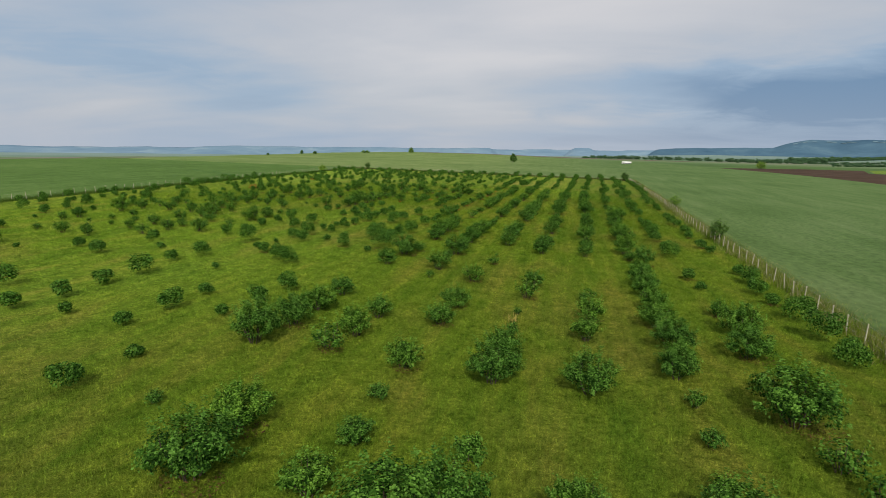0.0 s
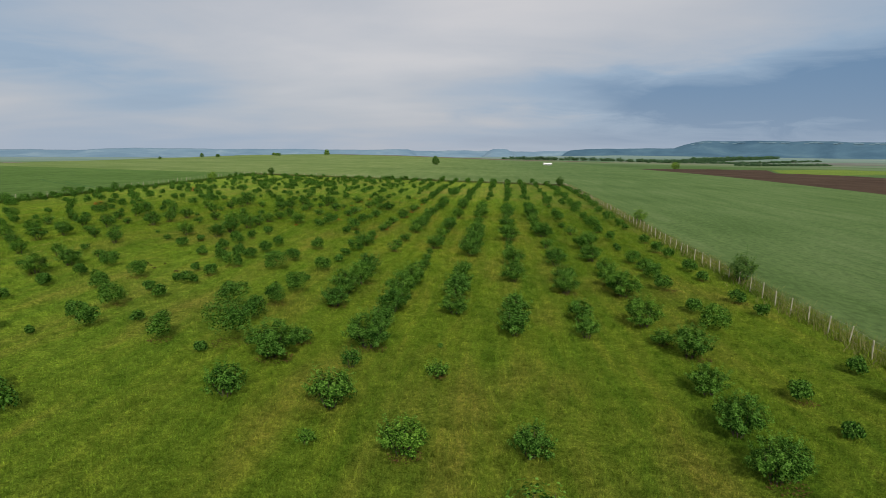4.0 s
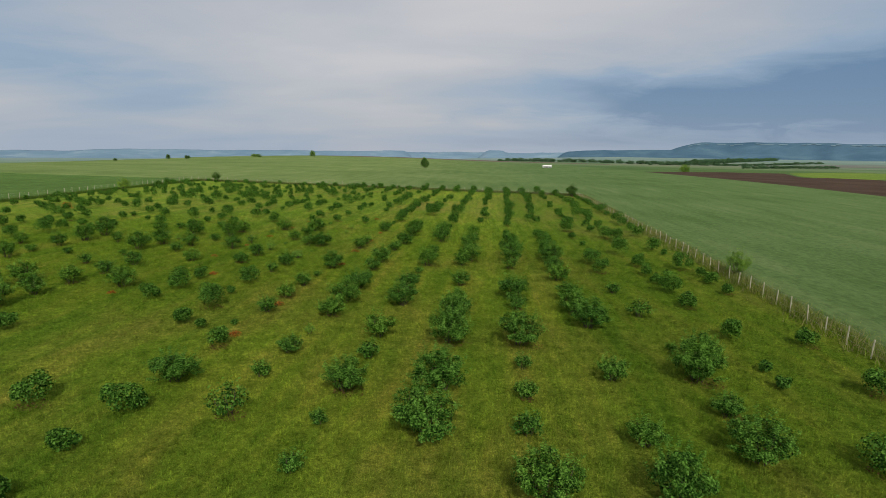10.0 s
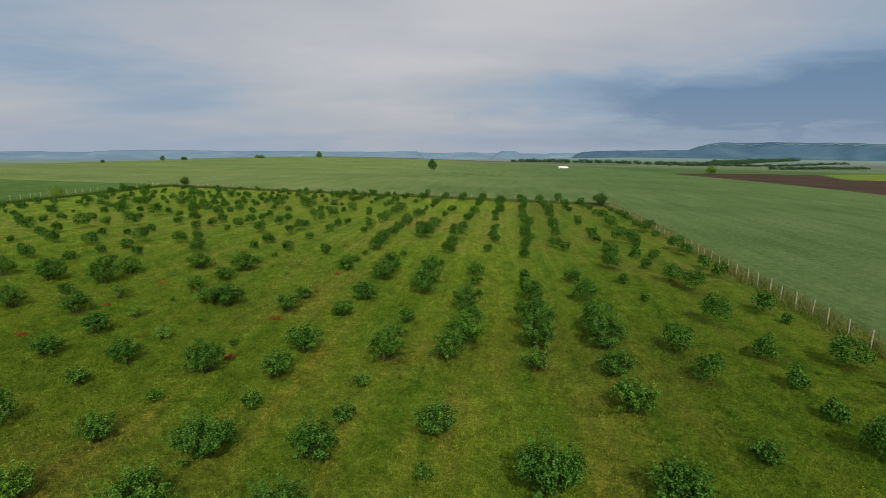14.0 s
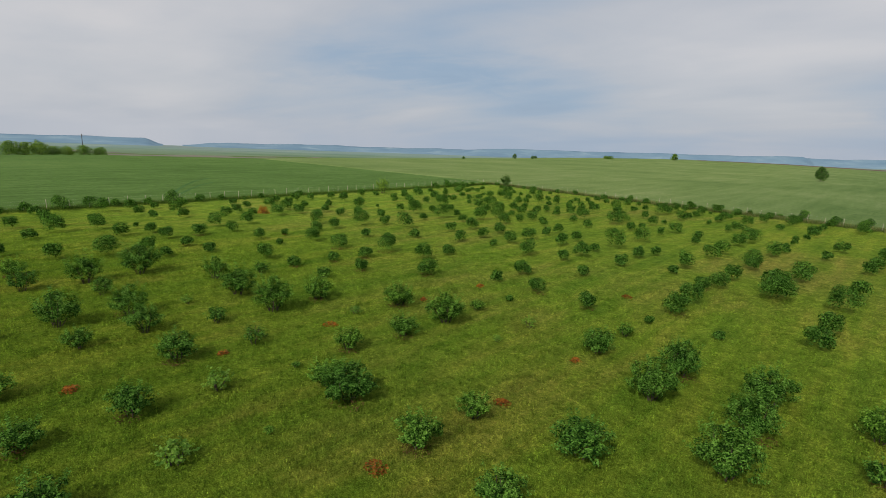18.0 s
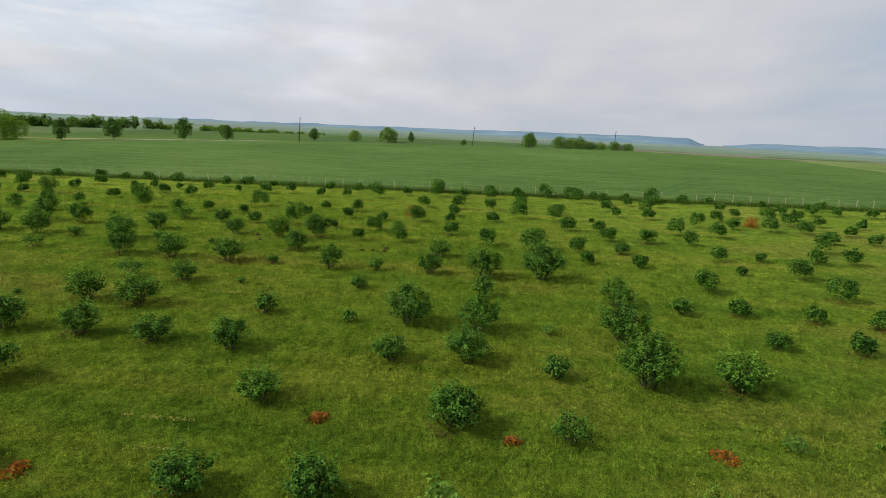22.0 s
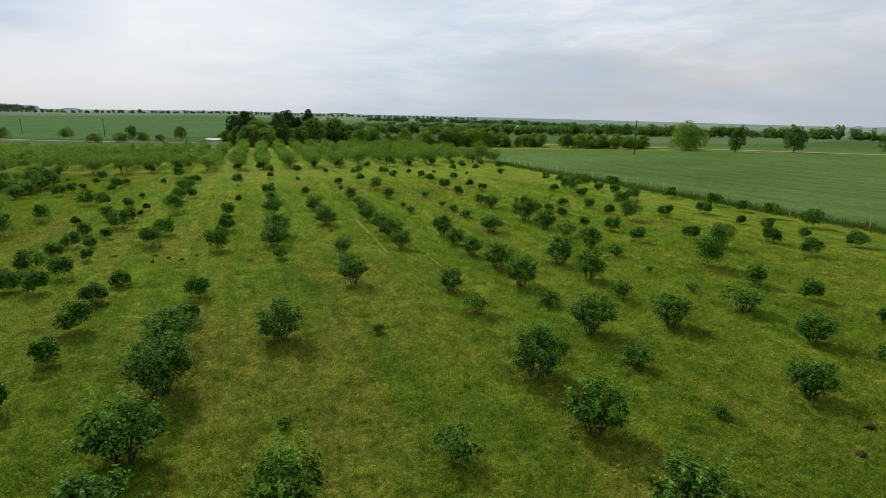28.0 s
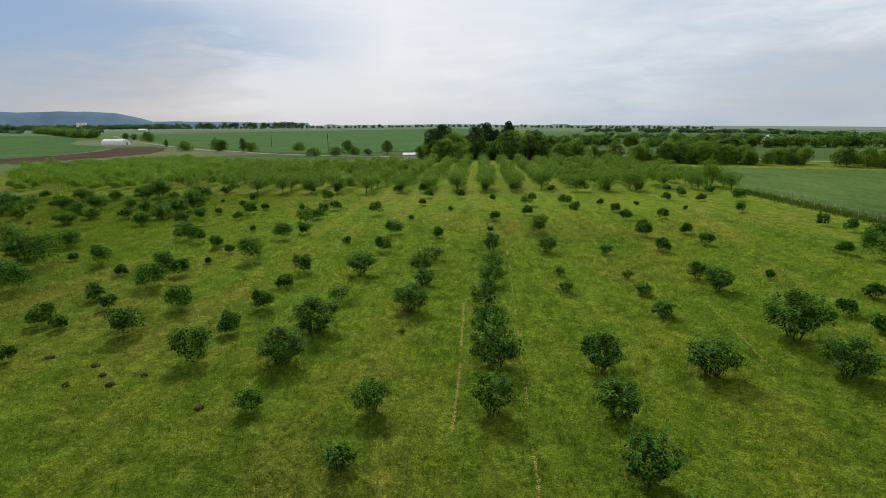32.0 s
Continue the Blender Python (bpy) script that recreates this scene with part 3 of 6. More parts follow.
def height(x, y):
    """The land: level round the orchard, then falling to the north-west and rising to the south-east."""
    dx, dy = np.asarray(x, float) - MID[0], np.asarray(y, float) - MID[1]
    r = np.hypot(dx, dy) + 1e-6
    bearing = np.degrees(np.arctan2(dx, dy))
    edge = np.interp(bearing, [-180, -95, -60, -42, -32, -25, -16, 10, 30, 60, 180], [330, 300, 290, 335, 460, 630, 850, 830, 720, 450, 330])
    k = np.clip((r - edge) / 700, 0, 1)
    k = k * k * (3 - 2 * k)
    brink = np.clip((r - edge) / 230, 0, 1)
    brink = brink * brink * (3 - 2 * brink)
    west = np.interp(bearing, [-180, -150, -125, -60, -30, -12, 180], [0, 1, 11, 11, 8, 0, 0])
    dip = np.interp(bearing, [-8, 3, 16, 34], [0, 1, 1, 0]) * np.clip((r - 200) / 320, 0, 1) * 2.8
    rising = np.interp(bearing, [-2, 14, 100, 130], [0, 1, 1, 0]) * np.clip((r - 900) / 2600, 0, 1) * 32
    return rising + k * (0.0115 * (0.5 * dx - 0.87 * dy) - 0.013 * r * np.clip(-dx / r, 0, 1) ** 0.8) - brink * west - dip


def ground_sheet():
    rings = np.concatenate([np.linspace(0, 340, 35)[1:], np.linspace(350, 900, 34), np.geomspace(940, 4750, 26)])
    turns = 180
    ang = np.linspace(0, 2 * np.pi, turns, endpoint=False)
    x = MID[0] + rings[:, None] * np.sin(ang)[None]
    y = MID[1] + rings[:, None] * np.cos(ang)[None]
    verts = np.stack([x, y, height(x, y)], -1).reshape(-1, 3)
    faces = []
    for k in range(len(rings) - 1):
        a = k * turns + np.arange(turns)
        b = k * turns + (np.arange(turns) + 1) % turns
        faces.append(np.stack([a, b, b + turns, a + turns], 1))
    faces = np.concatenate(faces)[:, ::-1]
    verts = np.vstack([verts, [[MID[0], MID[1], 0]]])
    hub = len(verts) - 1
    a = np.arange(turns)
    b = (a + 1) % turns
    centre = np.stack([np.full(turns, hub), b, a, a], 1)[:, [0, 2, 1]]
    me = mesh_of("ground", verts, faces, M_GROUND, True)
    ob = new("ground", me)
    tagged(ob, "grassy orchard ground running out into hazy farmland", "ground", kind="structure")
    cap = mesh_of("ground_middle", verts, centre, M_GROUND, True)
    bm = bmesh.new()
    bm.from_mesh(me)
    bm.from_mesh(cap)
    bmesh.ops.remove_doubles(bm, verts=bm.verts, dist=0.001)
    bm.to_mesh(me)
    bm.free()
    bpy.data.meshes.remove(cap)
    return ob


ground_sheet()


def field(name, outline, crop_height, mat, label):
    """A field of standing crop or bare soil that follows the land, as thick as the crop is high, with sloping edges."""
    bm = bmesh.new()
    n = len(outline)
    turn = 1 if sum(outline[k - 1][0] * outline[k][1] - outline[k][0] * outline[k - 1][1] for k in range(n)) > 0 else -1
    top = []
    for k, (x, y) in enumerate(outline):
        before = (Vector((x, y)) - Vector(outline[k - 1])).normalized()
        after = (Vector(outline[(k + 1) % n]) - Vector((x, y))).normalized()
        way = (before + after).normalized()
        top.append(bm.verts.new((x - turn * way.y * 1.3, y + turn * way.x * 1.3, 0)))
    bm.faces.new(top)
    for axis in (0, 1):
        values = [p[axis] for p in outline]
        cut = math.ceil(min(values) / 32) * 32
        while cut < max(values):
            co, no = ((cut, 0, 0), (1, 0, 0)) if axis == 0 else ((0, cut, 0), (0, 1, 0))
            bmesh.ops.bisect_plane(bm, geom=bm.verts[:] + bm.edges[:] + bm.faces[:], plane_co=co, plane_no=no)
            cut += 32
    for v in bm.verts:
        v.co.z = float(height(v.co.x, v.co.y)) + crop_height
    rim = [e for e in bm.edges if len(e.link_faces) == 1]
    outward = {}
    for e in rim:
        a, b = e.verts[0].co, e.verts[1].co
        side = Vector((b.y - a.y, a.x - b.x, 0)).normalized()
        if side.dot(e.link_faces[0].calc_center_median() - a) > 0:
            side = -side
        for v in e.verts:
            key = (round(v.co.x, 2), round(v.co.y, 2))
            outward[key] = outward.get(key, Vector((0, 0, 0))) + side
    skirt = bmesh.ops.extrude_edge_only(bm, edges=rim)
    for v in skirt["geom"]:
        if isinstance(v, bmesh.types.BMVert):
            v.co += outward[(round(v.co.x, 2), round(v.co.y, 2))].normalized() * 1.3
            v.co.z = float(height(v.co.x, v.co.y)) - 0.12
    bmesh.ops.recalc_face_normals(bm, faces=bm.faces)
    ob = new(name, bm_mesh(name, bm, mat))
    return tagged(ob, label, "field", kind="structure")


field("oat_field", [(20.6, 8), (22.3, 57), (23.3, 98), (25.9, 160), (28.3, 246), (-108, 266.5), (-250, 269), (-254, 320), (-260, 480), (-278, 640), (-252, 850), (-60, 900),
                    (104, 800), (148.6, 620), (148.6, 404), (145.6, 250), (127.6, 60), (118, -101), (97, -77), (88, -62), (36, 6)],
      0.45, M_OATS, "pale grey-green field of standing oats")
field("wheat_field", [(-112, -40), (-105.6, 12), (-104.6, 60), (-105.6, 150), (-110, 266.4), (-250, 268.9), (-274, 208), (-268, 138), (-237, 62), (-205, 20), (-152, -18)],
      0.42, M_WHEAT, "fresh green field of young wheat")
field("ploughed_field", [(146.3, 250), (149.3, 404), (149.6, 602), (236, 624), (283, 606), (238, 500), (276, 482), (330, 250), (260, 60), (128.3, 60)],
      0.10, M_SOIL, "bare brown ploughed field with faint furrows")
field("fallow_field", [(-282, 214), (-256, 272), (-258, 320), (-345, 345), (-360, 226)], 0.1, M_FALLOW, "grey-brown fallow field past the wheat")
field("ploughed_strip", [(140, -70), (122, -101), (115, -124), (111, -152), (113, -190), (131, -238), (158, -290), (192, -331), (210, -314), (177, -239), (162, -184), (166, -152), (188, -100)], 0.12, M_SOIL, "broad strip of bare brown soil")
field("rape_field", [(241, 500), (287, 606), (330, 640), (420, 694), (520, 640), (278, 484)], 0.3, M_RAPE, "strip of yellow-green flowering rape")
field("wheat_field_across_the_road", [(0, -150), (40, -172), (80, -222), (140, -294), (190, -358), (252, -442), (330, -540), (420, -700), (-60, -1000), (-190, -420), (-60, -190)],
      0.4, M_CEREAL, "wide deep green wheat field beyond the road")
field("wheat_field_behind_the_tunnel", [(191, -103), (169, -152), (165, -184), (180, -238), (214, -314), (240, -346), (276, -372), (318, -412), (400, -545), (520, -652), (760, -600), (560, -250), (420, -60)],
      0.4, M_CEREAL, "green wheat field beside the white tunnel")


def road():
    line = [(420, -640), (307, -490), (256, -430), (196, -355), (148, -292), (98, -229), (79, -212), (57, -186), (41, -167), (12, -143), (-10, -128), (-29, -119), (-60, -128), (-100, -118), (-150, -64), (-188, -18), (-240, 58)]
    verts, faces = [], []
    for k, (x, y) in enumerate(line):
        a = Vector(line[max(k - 1, 0)])
        b = Vector(line[min(k + 1, len(line) - 1)])
        side = (b - a).normalized().orthogonal() * 1.7
        z = float(height(x, y)) + 0.14
        verts += [(x - side.x, y - side.y, z - 0.6), (x - side.x, y - side.y, z), (x + side.x, y + side.y, z), (x + side.x, y + side.y, z - 0.6)]
        if k:
            o = 4 * k
            faces += [(o - 4, o, o + 1, o - 3), (o - 3, o + 1, o + 2, o - 2), (o - 2, o + 2, o + 3, o - 1)]
    ob = new("road", mesh_of("road", verts, faces, M_ROAD))
    tagged(ob, "pale gravel farm road on a low bank", "road", kind="structure")


road()


# ---------------------------------------------------------------- far hills
def hill(label, az0, az1, el0, el1, distance, rise0, rise1, ragged=0.05, cliffs=0.0, seed=1, mat=None):
    """A plateau seen from the orchard between two bearings; el: the rim's elevation at its ends, in degrees; rise: how many degrees its ends take to fall off."""
    rng = np.random.RandomState(seed)
    az = np.arange(az0, az1 + 0.01, 0.35)
    n = len(az)
    u = (az - az0) / (az1 - az0)
    shape = np.clip((az - az0) / max(rise0, 0.01), 0, 1) * np.clip((az1 - az) / max(rise1, 0.01), 0, 1)
    shape = shape * shape * (3 - 2 * shape)
    wob = np.zeros(n)
    for f in (0.18, 0.5, 1.3, 3.1):
        wob += np.sin(az * f + rng.uniform(0, 6)) * ragged / (1 + f)
    el = -1.5 + (el0 + (el1 - el0) * u + wob + 1.5) * shape
    sn, cs = np.sin(np.radians(az)), np.cos(np.radians(az))
    rows = []
    for d, part_of in ((-800, 0.0), (-430, 0.25), (-170, 0.62), (-60, 0.86), (0, 1.0), (260, 1.0), (300, -0.2)):
        reach = distance + d + 14 * np.sin(az * 0.9) + 7 * np.sin(az * 2.7)
        base = distance * np.tan(np.radians(-1.5)) + 12
        z = base + (distance * np.tan(np.radians(el)) + 12 - base) * part_of
        rows.append(np.stack([MID[0] + reach * sn, MID[1] + reach * cs, z], 1))
    verts = np.concatenate(rows)
    faces = []
    for k in range(len(rows) - 1):
        a = k * n + np.arange(n - 1)
        faces.append(np.stack([a, a + 1, a + 1 + n, a + n], 1))
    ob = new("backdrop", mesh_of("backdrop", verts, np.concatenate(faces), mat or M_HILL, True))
    tagged(ob, label, "hill", kind="structure")
    if cliffs:
        quads, base = [], []
        for k in range(2, n - 2):
            if rng.rand() < cliffs and shape[k] > 0.9:
                a0, a1 = rows[3][k], rows[3][k + 1]
                b0, b1 = rows[4][k], rows[4][k + 1]
                t0 = rng.uniform(0.35, 0.7)
                t1 = t0 + rng.uniform(0.08, 0.22)
                off = np.array([-sn[k], -cs[k], 0]) * 6
                base += [a0 + (b0 - a0) * t0 + off, a1 + (b1 - a1) * t0 + off, a1 + (b1 - a1) * t1 + off, a0 + (b0 - a0) * t1 + off]
                m = len(base)
                quads.append((m - 4, m - 3, m - 2, m - 1))
        if quads:
            part("cliff", mesh_of("cliff", np.array(base), np.array(quads), M_CLIFF, True), M_CLIFF, ob, "pale rock face below the rim")
    return ob


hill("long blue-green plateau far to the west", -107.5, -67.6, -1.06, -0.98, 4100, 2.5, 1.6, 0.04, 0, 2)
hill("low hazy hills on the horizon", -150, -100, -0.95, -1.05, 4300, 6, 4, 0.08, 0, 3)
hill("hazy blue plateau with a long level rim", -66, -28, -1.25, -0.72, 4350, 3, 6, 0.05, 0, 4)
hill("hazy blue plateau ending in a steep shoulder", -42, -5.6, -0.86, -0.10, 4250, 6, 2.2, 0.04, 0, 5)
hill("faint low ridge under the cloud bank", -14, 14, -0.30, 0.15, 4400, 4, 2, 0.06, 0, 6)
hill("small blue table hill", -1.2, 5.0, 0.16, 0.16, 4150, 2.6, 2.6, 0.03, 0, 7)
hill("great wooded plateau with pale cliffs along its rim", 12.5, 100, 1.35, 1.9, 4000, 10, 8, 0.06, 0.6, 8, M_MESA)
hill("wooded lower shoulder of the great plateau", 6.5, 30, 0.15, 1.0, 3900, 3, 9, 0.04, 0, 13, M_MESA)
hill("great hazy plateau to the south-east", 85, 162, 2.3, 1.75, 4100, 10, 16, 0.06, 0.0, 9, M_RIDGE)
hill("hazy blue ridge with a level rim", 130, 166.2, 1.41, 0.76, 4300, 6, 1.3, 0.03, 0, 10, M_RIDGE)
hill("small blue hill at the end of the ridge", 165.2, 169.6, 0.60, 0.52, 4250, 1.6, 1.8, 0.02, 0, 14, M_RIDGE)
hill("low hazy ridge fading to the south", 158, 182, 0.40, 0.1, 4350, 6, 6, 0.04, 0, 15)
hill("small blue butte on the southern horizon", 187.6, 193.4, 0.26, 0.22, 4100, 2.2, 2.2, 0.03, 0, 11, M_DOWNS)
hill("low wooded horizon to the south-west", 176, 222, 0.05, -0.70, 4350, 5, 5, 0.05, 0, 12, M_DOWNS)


# ---------------------------------------------------------------- shrubs and trees
def crown_points(rng, n, lumps, hollow=0.55, under=-0.35):
    """Points near the skin of several overlapping lumps (x, y, z, rx, rz), with the ways out of them."""
    lumps = np.array(lumps, float)
    area = lumps[:, 3] * (lumps[:, 3] + lumps[:, 4])
    pick = rng.choice(len(lumps), n, p=area / area.sum())
    way = rng.normal(0, 1, (n, 3))
    way /= np.linalg.norm(way, axis=1)[:, None]
    way[:, 2] = np.where(way[:, 2] < under, -way[:, 2], way[:, 2])
    depth = hollow + (1 - hollow) * rng.power(2.2, n)
    L = lumps[pick]
    pts = L[:, :3] + way * np.stack([L[:, 3], L[:, 3], L[:, 4]], 1) * depth[:, None]
    return pts, way


def hazel_meshes(width, count, leaf_size, seed, mat, name="foliage", tall=0.67, clear=0.08, foot=0.18, belly=0.42):
    """A many-stemmed hazel: upright and spreading shoots from one stool, leaves along their outer part; foot: how wide the crown stays near the ground; belly: how far up it is widest."""
    rng = np.random.RandomState(seed)
    shoots = int(12 + width * 7)
    tips, feet = [], []
    for k in range(shoots):
        a = 2.4 * k + rng.uniform(-0.4, 0.4)
        reach = math.sqrt((k + 0.5) / shoots) * 0.5 * width * rng.uniform(0.82, 1.12)
        top = width * tall * (1.0 - 0.50 * (2 * reach / width) ** 2.4) * rng.uniform(0.80, 1.06)
        tips.append((reach * math.cos(a), reach * math.sin(a), max(top, width * 0.17)))
        feet.append((0.07 * width * math.cos(a), 0.07 * width * math.sin(a), 0.0))
    tips, feet = np.array(tips) * (1.02 + 0.24 * rng.rand(shoots) ** 1.5)[:, None], np.array(feet)
    lumps = [(0, 0, 0.38 * tall * width, 0.29 * width, 0.30 * tall * width)]
    for k in range(28):
        a = 2.4 * k + rng.uniform(-0.4, 0.4)
        ring = math.sqrt(rng.uniform(0.0, 0.165)) * width
        lumps.append((ring * math.cos(a), ring * math.sin(a), tall * width * rng.uniform(0.42, 0.92) * (1.10 - 0.9 * ring / width), rng.uniform(0.07, 0.14) * width, rng.uniform(0.06, 0.11) * width))
    skin = int(count * 0.68)
    pts, way = crown_points(rng, skin, lumps, 0.45, -0.75)
    who = rng.randint(0, shoots, count - skin)
    t = rng.uniform(0.62, 1.04, count - skin)
    mid = feet[who] + (tips[who] - feet[who]) * t[:, None]
    pts = np.vstack([pts, mid + rng.normal(0, 0.035 * width ** 0.6, (count - skin, 3))])
    low = clear * width + rng.uniform(0, 0.12, count)
    pts[:, 2] = np.where(pts[:, 2] < low, low, pts[:, 2])
    # the crown narrows towards the stool
    reach = np.hypot(pts[:, 0], pts[:, 1]) + 1e-9
    allowed = width * (foot + (0.55 - foot) * np.clip(pts[:, 2] / (belly * tall * width), 0, 1) ** 0.8) * rng.uniform(0.75, 1.18, count)
    pts[:, :2] *= np.minimum(1.0, allowed / reach)[:, None]
    out = pts - np.array([0, 0, 0.2 * width])
    out /= np.linalg.norm(out, axis=1)[:, None] + 1e-9
    lv, lf = leaves(rng, pts, out, leaf_size)
    stems = []
    for k in range(0, shoots, 2):
        if math.hypot(tips[k][0], tips[k][1]) > 0.40 * width:
            continue
        bend = (feet[k] + tips[k]) / 2 + np.array([*(tips[k][:2] * 0.12), 0.05 * width])
        stems.append(tube([feet[k] - np.array([0, 0, 0.1]), bend, tips[k] * 0.8], [0.017 * width ** 0.5, 0.011 * width ** 0.5, 0.004], 4))
    sv, sf = joined(stems)
    foliage = mesh_of(name, lv, lf, mat)
    if mat is M_HAZEL:
        # paler young leaves at the ends of the shoots, also painting in the crown's highlights
        foliage.materials.append(M_TIP)
        foliage.polygons.foreach_set("material_index", np.concatenate([np.zeros(skin, int), (t > 0.84).astype(int)]))
    return foliage, mesh_of("stool", sv, sf, M_BARK)


